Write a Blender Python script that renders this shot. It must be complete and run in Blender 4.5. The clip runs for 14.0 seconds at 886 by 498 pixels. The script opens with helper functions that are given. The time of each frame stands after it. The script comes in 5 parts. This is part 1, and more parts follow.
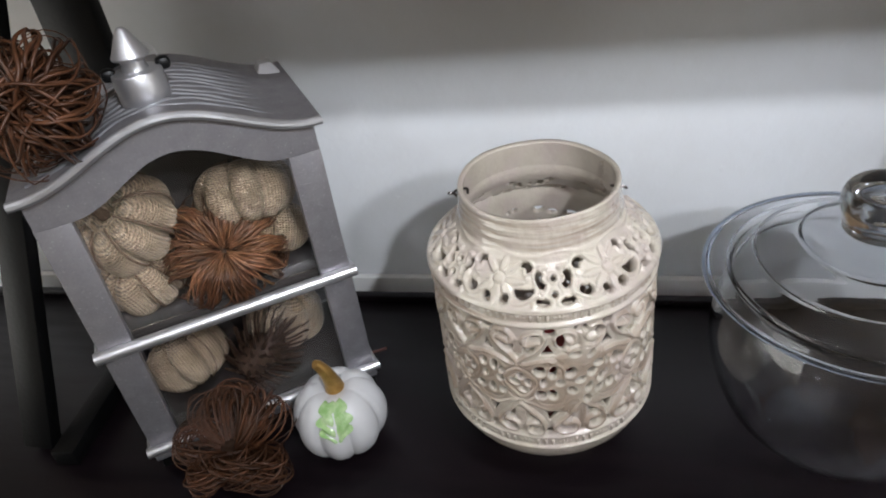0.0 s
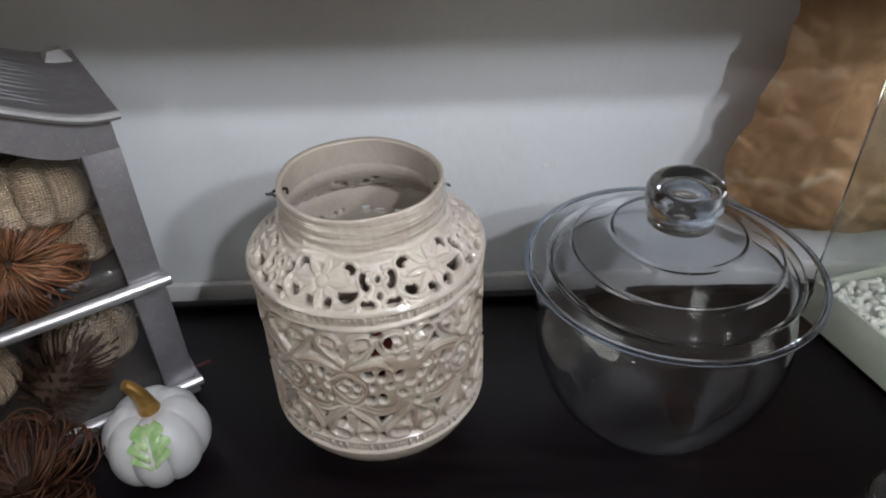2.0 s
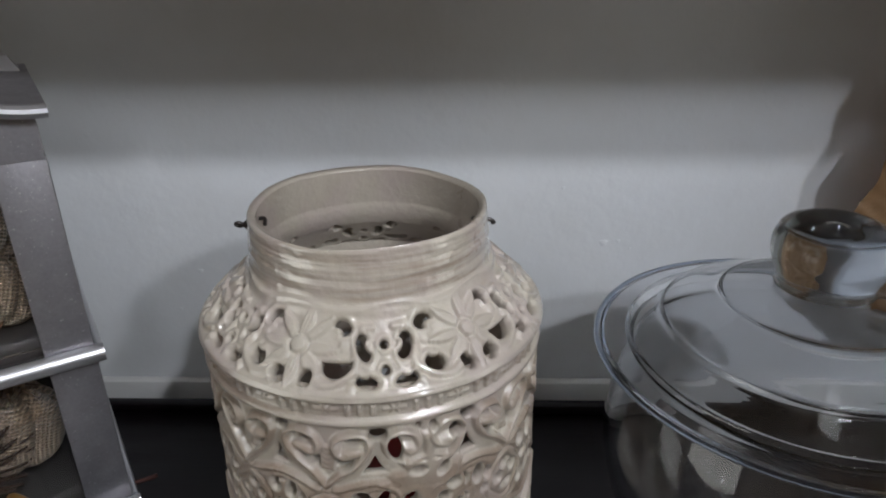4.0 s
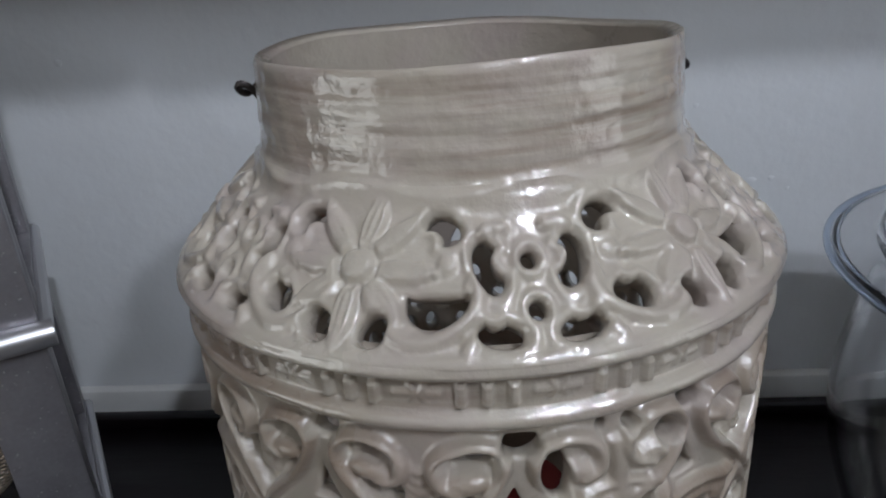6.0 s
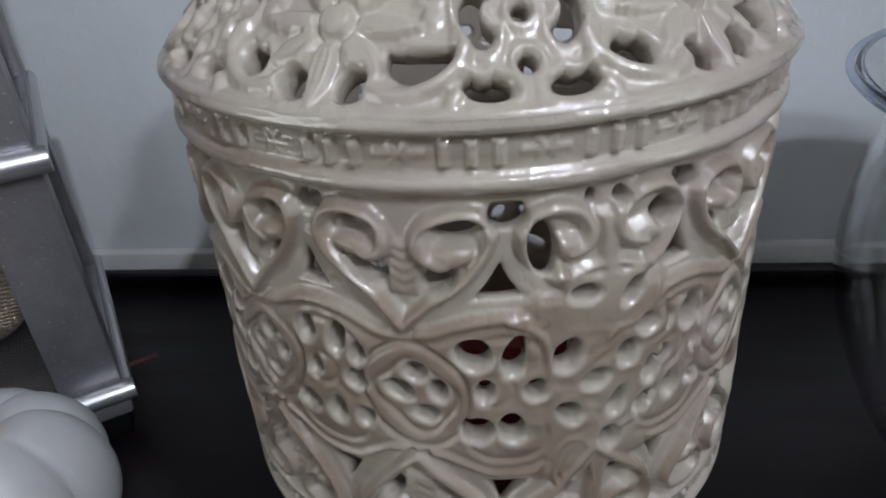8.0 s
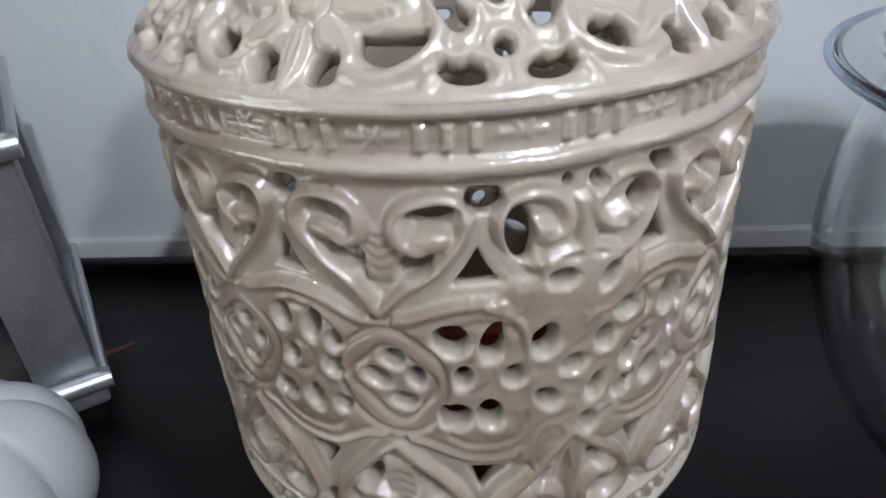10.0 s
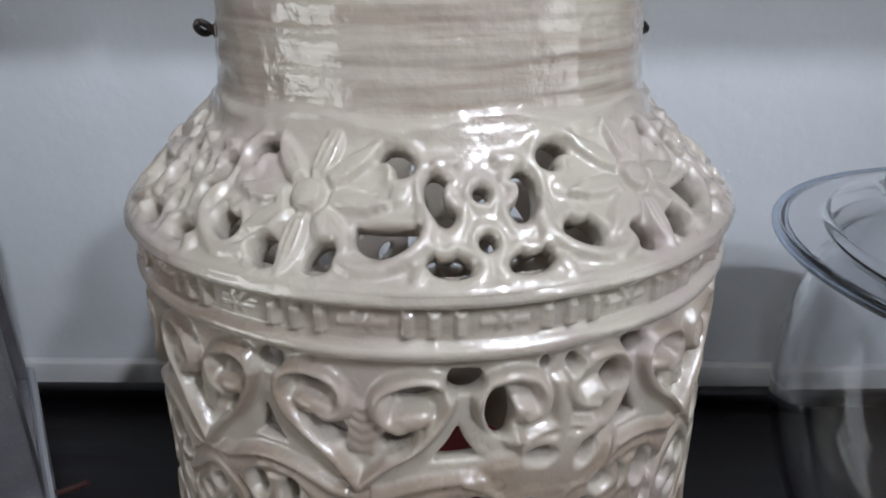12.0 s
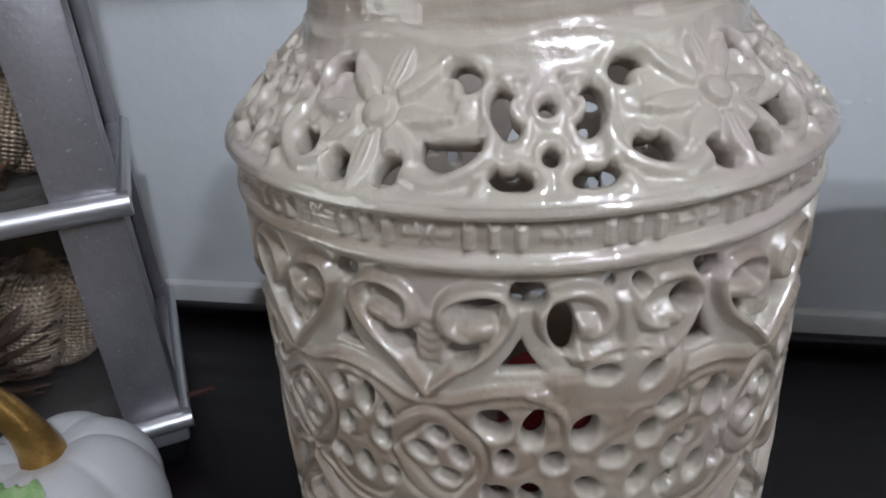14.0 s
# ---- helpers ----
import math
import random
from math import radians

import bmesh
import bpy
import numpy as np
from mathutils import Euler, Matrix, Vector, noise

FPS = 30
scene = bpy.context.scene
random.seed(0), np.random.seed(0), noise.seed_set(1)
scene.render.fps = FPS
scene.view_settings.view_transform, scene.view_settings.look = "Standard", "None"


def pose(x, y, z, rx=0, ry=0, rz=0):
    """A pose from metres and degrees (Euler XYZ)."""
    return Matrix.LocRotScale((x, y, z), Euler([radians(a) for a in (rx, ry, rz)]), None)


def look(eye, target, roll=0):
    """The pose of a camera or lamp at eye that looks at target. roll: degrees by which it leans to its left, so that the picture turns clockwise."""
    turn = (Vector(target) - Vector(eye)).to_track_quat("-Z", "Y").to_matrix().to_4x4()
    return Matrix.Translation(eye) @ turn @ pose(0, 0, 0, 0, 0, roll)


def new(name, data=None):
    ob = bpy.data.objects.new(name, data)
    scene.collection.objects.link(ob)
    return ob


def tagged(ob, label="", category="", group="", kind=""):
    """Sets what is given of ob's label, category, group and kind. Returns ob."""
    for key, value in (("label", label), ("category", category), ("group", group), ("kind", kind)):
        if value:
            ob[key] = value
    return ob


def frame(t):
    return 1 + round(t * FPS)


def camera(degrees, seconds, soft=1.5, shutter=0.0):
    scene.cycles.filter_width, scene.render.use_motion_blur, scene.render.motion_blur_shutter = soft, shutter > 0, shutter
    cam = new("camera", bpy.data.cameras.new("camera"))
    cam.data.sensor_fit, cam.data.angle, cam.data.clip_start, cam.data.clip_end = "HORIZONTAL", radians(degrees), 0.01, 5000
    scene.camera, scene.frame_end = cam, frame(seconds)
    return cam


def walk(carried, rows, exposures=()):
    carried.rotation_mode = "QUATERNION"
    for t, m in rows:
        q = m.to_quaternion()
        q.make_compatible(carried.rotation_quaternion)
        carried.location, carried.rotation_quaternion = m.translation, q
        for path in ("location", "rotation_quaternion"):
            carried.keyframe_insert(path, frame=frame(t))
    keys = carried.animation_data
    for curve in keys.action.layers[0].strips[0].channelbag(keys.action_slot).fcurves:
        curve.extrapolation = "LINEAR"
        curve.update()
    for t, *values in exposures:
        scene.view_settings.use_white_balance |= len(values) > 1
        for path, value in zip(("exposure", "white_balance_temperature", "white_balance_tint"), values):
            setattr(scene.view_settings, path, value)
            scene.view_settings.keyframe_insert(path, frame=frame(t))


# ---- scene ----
cam = camera(65.59, 14.0, soft=2.0)
PATH = [
    (0, (-0.0022, -0.5010, 0.5643), (-0.1385, 0.3126, -0.0009), -8.56),
    (0.5, (0.0003, -0.4965, 0.5578), (-0.0745, 0.3212, -0.0129), -6.66),
    (1, (0.0049, -0.4885, 0.5522), (-0.0225, 0.3286, -0.0236), -5.45),
    (1.5, (0.0113, -0.4844, 0.5546), (0.0340, 0.3244, -0.0331), -3.66),
    (2, (0.0166, -0.4854, 0.5522), (0.0986, 0.3246, -0.0286), -1.67),
    (2.2, (0.0195, -0.4787, 0.5501), (0.1221, 0.3275, -0.0325), -1.26),
    (4.3, (0.0159, -0.3448, 0.3957), (0.0629, 0.5751, 0.0064), -0.43),
    (4.5, (0.0123, -0.3282, 0.3830), (0.0367, 0.5949, -0.0009), -1.28),
    (5, (-0.0052, -0.2674, 0.3521), (-0.0144, 0.6508, -0.0439), -3.85),
    (5.5, (-0.0121, -0.2265, 0.3169), (0.0045, 0.7013, -0.0558), -3.39),
    (6, (-0.0151, -0.2302, 0.3061), (0.0029, 0.6925, -0.0789), -3.80),
    (6.5, (-0.0127, -0.2393, 0.3045), (0.0032, 0.6833, -0.0807), -1.98),
    (7, (-0.0184, -0.2459, 0.2950), (-0.0150, 0.6625, -0.1230), -3.05),
    (7.5, (-0.0111, -0.2413, 0.2798), (-0.0200, 0.6446, -0.1838), -3.88),
    (8, (-0.0098, -0.2385, 0.2717), (-0.0246, 0.6262, -0.2304), -3.97),
    (8.2, (-0.0089, -0.2410, 0.2701), (-0.0243, 0.6167, -0.2438), -4.21),
    (10.3, (-0.0080, -0.2367, 0.2706), (0.0109, 0.6173, -0.2506), -2.76),
    (10.5, (-0.0076, -0.2366, 0.2701), (0.0134, 0.6358, -0.2183), -1.92),
    (11, (-0.0113, -0.2365, 0.2790), (0.0152, 0.6598, -0.1638), -1.86),
    (11.5, (-0.0142, -0.2344, 0.2823), (0.0243, 0.6784, -0.1242), -0.45),
    (12, (-0.0130, -0.2365, 0.2902), (0.0575, 0.6848, -0.0921), -0.21),
    (12.5, (-0.0119, -0.2379, 0.2909), (-0.0080, 0.6819, -0.1014), -2.65),
    (13, (-0.0055, -0.2396, 0.2922), (-0.0725, 0.6741, -0.1086), -4.97),
    (13.5, (-0.0011, -0.2394, 0.2850), (-0.1067, 0.6686, -0.1204), -4.53),
    (14, (0.0016, -0.2426, 0.2847), (-0.1110, 0.6431, -0.1657), -3.84),
]
EXPOSURES = [(0, 0.48, 6430, 10), (1.0, 0.33, 6450, 10), (2.0, 0.06, 6480, 10), (4.5, -0.35, 6350, 10), (5.0, -0.43, 6220, 10), (6.5, -0.60, 6080, 10), (8.0, -0.33, 6050, 10), (10.5, 0.18, 6080, 10), (11.0, 0.12, 6080, 10), (13.0, -0.13, 6080, 10), (14.0, -0.18, 6080, 10)]
walk(cam, [(t, look(eye, target, roll)) for t, eye, target, roll in PATH], EXPOSURES)

# ---------- light ----------
BRIGHTNESS = 0.474
LAMPS = [  # place, power, disc size
    ((0.82, -1.30, 1.215), 8.5, 0.09),
    ((0.50, -1.10, 1.27), 13.0, 0.06),
    ((0.46, -0.58, 1.48), 2.4, 0.15),
    ((-0.75, -1.35, 1.46), 1.7, 0.05),
    ((0.10, -1.55, 1.50), 1.5, 0.05),
    ((1.45, -1.80, 1.50), 0.7, 0.03),
    ((-0.35, -2.10, 1.50), 0.7, 0.03),
    ((-1.50, -0.95, 1.50), 0.5, 0.03),
    ((0.95, -0.45, 1.50), 0.4, 0.03),
]
for k in range(11):   # the small spots of the shop's ceiling
    LAMPS.append(((-1.9 + 0.36 * k + 0.2 * math.sin(k * 5.0), -1.25 - 0.85 * math.sin(k * 2.3), 1.50 + 0.03 * math.cos(k)), 0.50, 0.024))
world = bpy.data.worlds.new("room_air")
world.use_nodes = True
world.node_tree.nodes["Background"].inputs[0].default_value = (1.0, 0.92, 0.84, 1)
world.node_tree.nodes["Background"].inputs[1].default_value = 0.06
scene.world = world
scene.view_settings.exposure = 0.0
for place, power, size in LAMPS:
    data = bpy.data.lights.new("lamp_light", "AREA")
    data.shape, data.size, data.energy, data.color = "DISK", size, power * BRIGHTNESS, (0.965, 1.0, 1.06)
    ob = new("lamp_light", data)
    if power > 1:   # the strong spots are tipped up at the wall
        data.spread = radians(85)
    ob.matrix_world = look(place, (0.0, 0.25, 1.00) if power > 1 and place[1] < -0.7 else (0, 0, 0.1))


# ---------- materials ----------
def material(name, color, rough=0.5, metal=0.0, second=None, scale=20.0, amount=0.5, bump=0.0, bump_scale=60.0,
             stretch=(1, 1, 1), coat=0.0, rough_spread=0.0, island=0.0):
    """A node material: base colour mixed with a second one by two scales of noise, varied gloss and fine relief."""
    m = bpy.data.materials.new(name)
    m.use_nodes = True
    nt = m.node_tree
    b = nt.nodes["Principled BSDF"]
    b.inputs["Metallic"].default_value = metal
    b.inputs["Roughness"].default_value = rough
    b.inputs["Coat Weight"].default_value = coat
    b.inputs["Coat Roughness"].default_value = 0.06
    tc = nt.nodes.new("ShaderNodeTexCoord")
    mp = nt.nodes.new("ShaderNodeMapping")
    mp.inputs["Scale"].default_value = stretch
    nt.links.new(tc.outputs["Object"], mp.inputs["Vector"])
    n1 = nt.nodes.new("ShaderNodeTexNoise")
    n1.inputs["Scale"].default_value, n1.inputs["Detail"].default_value = scale, 6
    n2 = nt.nodes.new("ShaderNodeTexNoise")
    n2.inputs["Scale"].default_value, n2.inputs["Detail"].default_value = scale * 7.3, 4
    for n in (n1, n2):
        nt.links.new(mp.outputs[0], n.inputs["Vector"])
    add = nt.nodes.new("ShaderNodeMath")
    add.operation = "MULTIPLY_ADD"
    add.inputs[1].default_value = 0.45
    nt.links.new(n2.outputs["Fac"], add.inputs[0])
    nt.links.new(n1.outputs["Fac"], add.inputs[2])
    ramp = nt.nodes.new("ShaderNodeMapRange")
    ramp.inputs["From Min"].default_value, ramp.inputs["From Max"].default_value = 0.5, 0.95
    ramp.inputs["To Min"].default_value, ramp.inputs["To Max"].default_value = 0.0, amount
    nt.links.new(add.outputs[0], ramp.inputs["Value"])
    mix = nt.nodes.new("ShaderNodeMix")
    mix.data_type = "RGBA"
    mix.inputs["A"].default_value = (*color, 1)
    mix.inputs["B"].default_value = (*(second or [c * 0.7 for c in color]), 1)
    nt.links.new(ramp.outputs[0], mix.inputs["Factor"])
    out = mix.outputs["Result"]
    if island:
        geo = nt.nodes.new("ShaderNodeNewGeometry")
        vary = nt.nodes.new("ShaderNodeMapRange")
        vary.inputs["To Min"].default_value, vary.inputs["To Max"].default_value = 1 - island, 1 + island
        nt.links.new(geo.outputs["Random Per Island"], vary.inputs["Value"])
        hsv = nt.nodes.new("ShaderNodeHueSaturation")
        nt.links.new(vary.outputs[0], hsv.inputs["Value"])
        nt.links.new(out, hsv.inputs["Color"])
        out = hsv.outputs["Color"]
    nt.links.new(out, b.inputs["Base Color"])
    if rough_spread:
        rr = nt.nodes.new("ShaderNodeMapRange")
        rr.inputs["From Min"].default_value, rr.inputs["From Max"].default_value = 0.45, 0.95
        rr.inputs["To Min"].default_value, rr.inputs["To Max"].default_value = rough, rough + rough_spread
        nt.links.new(add.outputs[0], rr.inputs["Value"])
        nt.links.new(rr.outputs[0], b.inputs["Roughness"])
    if bump:
        n3 = nt.nodes.new("ShaderNodeTexNoise")
        n3.inputs["Scale"].default_value, n3.inputs["Detail"].default_value = bump_scale, 5
        nt.links.new(mp.outputs[0], n3.inputs["Vector"])
        bp = nt.nodes.new("ShaderNodeBump")
        bp.inputs["Strength"].default_value, bp.inputs["Distance"].default_value = bump, 0.002
        nt.links.new(n3.outputs["Fac"], bp.inputs["Height"])
        nt.links.new(bp.outputs[0], b.inputs["Normal"])
    return m


def glass(name, tint=(1, 1, 1), rough=0.0, ior=1.45):
    m = bpy.data.materials.new(name)
    m.use_nodes = True
    b = m.node_tree.nodes["Principled BSDF"]
    b.inputs["Base Color"].default_value = (*tint, 1)
    b.inputs["Transmission Weight"].default_value = 1.0
    b.inputs["Roughness"].default_value = rough
    b.inputs["IOR"].default_value = ior
    return m


def burlap():
    """Loosely woven cloth: two crossed sets of glossy thread as relief and tone."""
    m = material("burlap", (0.29, 0.213, 0.146), 0.36, second=(0.14, 0.094, 0.060), scale=45, amount=0.9)
    nt = m.node_tree
    b = nt.nodes["Principled BSDF"]
    b.inputs["Specular IOR Level"].default_value = 0.8
    tc = nt.nodes.new("ShaderNodeTexCoord")
    waves = []
    for axis, scale in (("Z", 135), ("X", 110)):
        w = nt.nodes.new("ShaderNodeTexWave")
        w.bands_direction = axis
        w.inputs["Scale"].default_value, w.inputs["Distortion"].default_value = scale, 1.6
        w.inputs["Detail"].default_value, w.inputs["Detail Scale"].default_value = 2, 3
        nt.links.new(tc.outputs["Object"], w.inputs["Vector"])
        waves.append(w)
    weave = nt.nodes.new("ShaderNodeMath")
    weave.operation = "MULTIPLY_ADD"
    weave.inputs[1].default_value = 0.6
    nt.links.new(waves[1].outputs["Fac"], weave.inputs[0])
    nt.links.new(waves[0].outputs["Fac"], weave.inputs[2])
    bp = nt.nodes.new("ShaderNodeBump")
    bp.inputs["Strength"].default_value, bp.inputs["Distance"].default_value = 1.0, 0.0016
    nt.links.new(weave.outputs[0], bp.inputs["Height"])
    nt.links.new(bp.outputs[0], b.inputs["Normal"])
    gaps = nt.nodes.new("ShaderNodeMapRange")
    gaps.inputs["From Min"].default_value, gaps.inputs["From Max"].default_value = 0.15, 0.80
    gaps.inputs["To Min"].default_value, gaps.inputs["To Max"].default_value = 0.36, 1.2
    nt.links.new(weave.outputs[0], gaps.inputs["Value"])
    hsv = nt.nodes.new("ShaderNodeHueSaturation")
    old = b.inputs["Base Color"].links[0].from_socket
    nt.links.new(gaps.outputs[0], hsv.inputs["Value"])
    nt.links.new(old, hsv.inputs["Color"])
    nt.links.new(hsv.outputs["Color"], b.inputs["Base Color"])
    return m


def crinkled_paper():
    """Brown paper with pale worn creases along the cell borders."""
    m = material("crinkled_paper", (0.43, 0.268, 0.140), 0.5, second=(0.27, 0.158, 0.076), scale=9, amount=0.8, bump=0.4, bump_scale=50)
    nt = m.node_tree
    b = nt.nodes["Principled BSDF"]
    tc = nt.nodes.new("ShaderNodeTexCoord")
    warp = nt.nodes.new("ShaderNodeTexNoise")
    warp.inputs["Scale"].default_value = 9
    nt.links.new(tc.outputs["Object"], warp.inputs["Vector"])
    ad = nt.nodes.new("ShaderNodeMix")
    ad.data_type = "VECTOR"
    ad.inputs["Factor"].default_value = 0.12
    nt.links.new(tc.outputs["Object"], ad.inputs["A"])
    nt.links.new(warp.outputs["Color"], ad.inputs["B"])
    vo = nt.nodes.new("ShaderNodeTexVoronoi")
    vo.feature = "DISTANCE_TO_EDGE"
    vo.inputs["Scale"].default_value = 10
    nt.links.new(ad.outputs["Result"], vo.inputs["Vector"])
    worn = nt.nodes.new("ShaderNodeTexNoise")
    worn.inputs["Scale"].default_value = 14
    nt.links.new(tc.outputs["Object"], worn.inputs["Vector"])
    near = nt.nodes.new("ShaderNodeMapRange")
    near.inputs["From Min"].default_value, near.inputs["From Max"].default_value = 0.0, 0.07
    near.inputs["To Min"].default_value, near.inputs["To Max"].default_value = 1.0, 0.0
    nt.links.new(vo.outputs["Distance"], near.inputs["Value"])
    part_of = nt.nodes.new("ShaderNodeMapRange")
    part_of.inputs["From Min"].default_value, part_of.inputs["From Max"].default_value = 0.50, 0.62
    part_of.inputs["To Max"].default_value = 0.75
    nt.links.new(worn.outputs["Fac"], part_of.inputs["Value"])
    fac = nt.nodes.new("ShaderNodeMath")
    fac.operation = "MULTIPLY"
    nt.links.new(near.outputs[0], fac.inputs[0])
    nt.links.new(part_of.outputs[0], fac.inputs[1])
    old = b.inputs["Base Color"].links[0].from_socket
    mx = nt.nodes.new("ShaderNodeMix")
    mx.data_type = "RGBA"
    nt.links.new(fac.outputs[0], mx.inputs["Factor"])
    nt.links.new(old, mx.inputs["A"])
    mx.inputs["B"].default_value = (0.60, 0.50, 0.38, 1)
    nt.links.new(mx.outputs["Result"], b.inputs["Base Color"])
    return m


PLASTER = material("wall_paint", (0.67, 0.688, 0.715), 0.5, second=(0.61, 0.615, 0.62), scale=6, amount=0.6, bump=0.32, bump_scale=95)
TRIM = material("trim_paint", (0.80, 0.80, 0.79), 0.35, second=(0.70, 0.69, 0.67), scale=12, amount=0.5)
ROOM = material("room_paint", (0.50, 0.45, 0.39), 0.7, scale=2, amount=0.3, bump=0.1)
CEIL = material("ceiling_paint", (0.60, 0.57, 0.53), 0.8, scale=2, amount=0.2)
FLOOR = material("floor_tile", (0.30, 0.26, 0.22), 0.35, scale=4, amount=0.5)
ESPRESSO = material("espresso_wood", (0.0031, 0.0018, 0.0029), 0.30, second=(0.0066, 0.0035, 0.0050), scale=6, amount=0.8,
                    bump=0.03, bump_scale=40, stretch=(1, 12, 1), rough_spread=0.16)
ESPRESSO.node_tree.nodes["Principled BSDF"].inputs["Specular IOR Level"].default_value = 0.24
CABINET = material("cabinet_paint", (0.50, 0.40, 0.30), 0.5, scale=5, amount=0.3)
GLAZE = material("cream_glaze", (0.47, 0.43, 0.375), 0.26, second=(0.32, 0.275, 0.24), scale=16, amount=0.6, bump=0.06,
                 bump_scale=120, coat=1.0, rough_spread=0.12)
GLAZE.node_tree.nodes["Principled BSDF"].inputs["Coat Roughness"].default_value = 0.025


def vase_glaze():
    """The cream glaze with brown streaks left in the throwing lines of the neck and in the band of bars."""
    m = material("streaked_glaze", (0.54, 0.495, 0.415), 0.24, second=(0.40, 0.345, 0.290), scale=16, amount=0.6, bump=0.06, bump_scale=120, coat=1.0, rough_spread=0.12)
    nt = m.node_tree
    b = nt.nodes["Principled BSDF"]
    b.inputs["Coat IOR"].default_value = 1.85
    tc = nt.nodes.new("ShaderNodeTexCoord")
    mp = nt.nodes.new("ShaderNodeMapping")
    mp.inputs["Scale"].default_value = (20, 20, 300)
    nt.links.new(tc.outputs["Object"], mp.inputs["Vector"])
    streak = nt.nodes.new("ShaderNodeTexNoise")
    streak.inputs["Scale"].default_value, streak.inputs["Detail"].default_value = 1.0, 5
    nt.links.new(mp.outputs[0], streak.inputs["Vector"])
    patch = nt.nodes.new("ShaderNodeTexNoise")
    patch.inputs["Scale"].default_value = 26
    nt.links.new(tc.outputs["Object"], patch.inputs["Vector"])
    sep = nt.nodes.new("ShaderNodeSeparateXYZ")
    nt.links.new(tc.outputs["Object"], sep.inputs[0])
    zones = nt.nodes.new("ShaderNodeValToRGB")
    keys = zones.color_ramp.elements
    keys[0].position, keys[0].color = 0.0, (0.12, 0.12, 0.12, 1)
    keys[1].position, keys[1].color = 1.0, (0.3, 0.3, 0.3, 1)
    for at, value in ((0.680, 0.15), (0.688, 0.75), (0.722, 0.75), (0.730, 0.12), (0.850, 0.1), (0.865, 0.80), (0.925, 0.70), (0.945, 0.25)):
        key = keys.new(at)
        key.color = (value, value, value, 1)
    tall = nt.nodes.new("ShaderNodeMath")
    tall.operation = "DIVIDE"
    tall.inputs[1].default_value = 0.30
    nt.links.new(sep.outputs["Z"], tall.inputs[0])
    nt.links.new(tall.outputs[0], zones.inputs[0])
    amount = nt.nodes.new("ShaderNodeMapRange")
    amount.inputs["From Min"].default_value, amount.inputs["From Max"].default_value = 0.42, 0.66
    nt.links.new(streak.outputs["Fac"], amount.inputs["Value"])
    wide = nt.nodes.new("ShaderNodeMapRange")
    wide.inputs["From Min"].default_value, wide.inputs["From Max"].default_value = 0.3, 0.6
    wide.inputs["To Min"].default_value = 0.35
    nt.links.new(patch.outputs["Fac"], wide.inputs["Value"])
    first = nt.nodes.new("ShaderNodeMath")
    first.operation = "MULTIPLY"
    nt.links.new(amount.outputs[0], first.inputs[0])
    nt.links.new(wide.outputs[0], first.inputs[1])
    second = nt.nodes.new("ShaderNodeMath")
    second.operation = "MULTIPLY"
    pool = nt.nodes.new("ShaderNodeAttribute")
    pool.attribute_name = "pool"
    outside = nt.nodes.new("ShaderNodeMapRange")
    outside.inputs["From Min"].default_value, outside.inputs["From Max"].default_value = 0.58, 0.68
    nt.links.new(pool.outputs["Fac"], outside.inputs["Value"])
    zoned = nt.nodes.new("ShaderNodeMath")
    zoned.operation = "MULTIPLY"
    nt.links.new(zones.outputs["Color"], zoned.inputs[0])
    nt.links.new(outside.outputs[0], zoned.inputs[1])
    nt.links.new(first.outputs[0], second.inputs[0])
    nt.links.new(zoned.outputs[0], second.inputs[1])
    # glaze runs off raised work, where the brown clay shows and the gloss is dull, and pools bright and glassy in hollows
    thin = nt.nodes.new("ShaderNodeMapRange")
    thin.inputs["From Min"].default_value, thin.inputs["From Max"].default_value = 0.0, 0.70
    thin.inputs["To Min"].default_value, thin.inputs["To Max"].default_value = 0.82, 0.0
    nt.links.new(pool.outputs["Fac"], thin.inputs["Value"])
    dull = nt.nodes.new("ShaderNodeMapRange")
    dull.inputs["From Min"].default_value, dull.inputs["From Max"].default_value = 0.10, 0.70
    dull.inputs["To Min"].default_value, dull.inputs["To Max"].default_value = 0.20, 0.030
    nt.links.new(pool.outputs["Fac"], dull.inputs["Value"])
    nt.links.new(dull.outputs[0], b.inputs["Coat Roughness"])
    cover = nt.nodes.new("ShaderNodeMapRange")
    cover.inputs["From Min"].default_value, cover.inputs["From Max"].default_value = 0.0, 0.65
    cover.inputs["To Min"].default_value = 0.40
    nt.links.new(pool.outputs["Fac"], cover.inputs["Value"])
    nt.links.new(cover.outputs[0], b.inputs["Coat Weight"])
    third = nt.nodes.new("ShaderNodeMath")
    third.operation = "MULTIPLY_ADD"
    third.use_clamp = True
    nt.links.new(thin.outputs[0], third.inputs[0])
    nt.links.new(wide.outputs[0], third.inputs[1])
    nt.links.new(second.outputs[0], third.inputs[2])
    old = b.inputs["Base Color"].links[0].from_socket
    cloud = nt.nodes.new("ShaderNodeTexNoise")
    cloud.inputs["Scale"].default_value, cloud.inputs["Detail"].default_value = 34, 3
    nt.links.new(tc.outputs["Object"], cloud.inputs["Vector"])
    mauve = nt.nodes.new("ShaderNodeMapRange")
    mauve.inputs["From Min"].default_value, mauve.inputs["From Max"].default_value = 0.45, 0.65
    mauve.inputs["To Max"].default_value = 0.55
    nt.links.new(cloud.outputs["Fac"], mauve.inputs["Value"])
    tint = nt.nodes.new("ShaderNodeMix")
    tint.data_type = "RGBA"
    nt.links.new(mauve.outputs[0], tint.inputs["Factor"])
    nt.links.new(old, tint.inputs["A"])
    tint.inputs["B"].default_value = (0.49, 0.408, 0.388, 1)
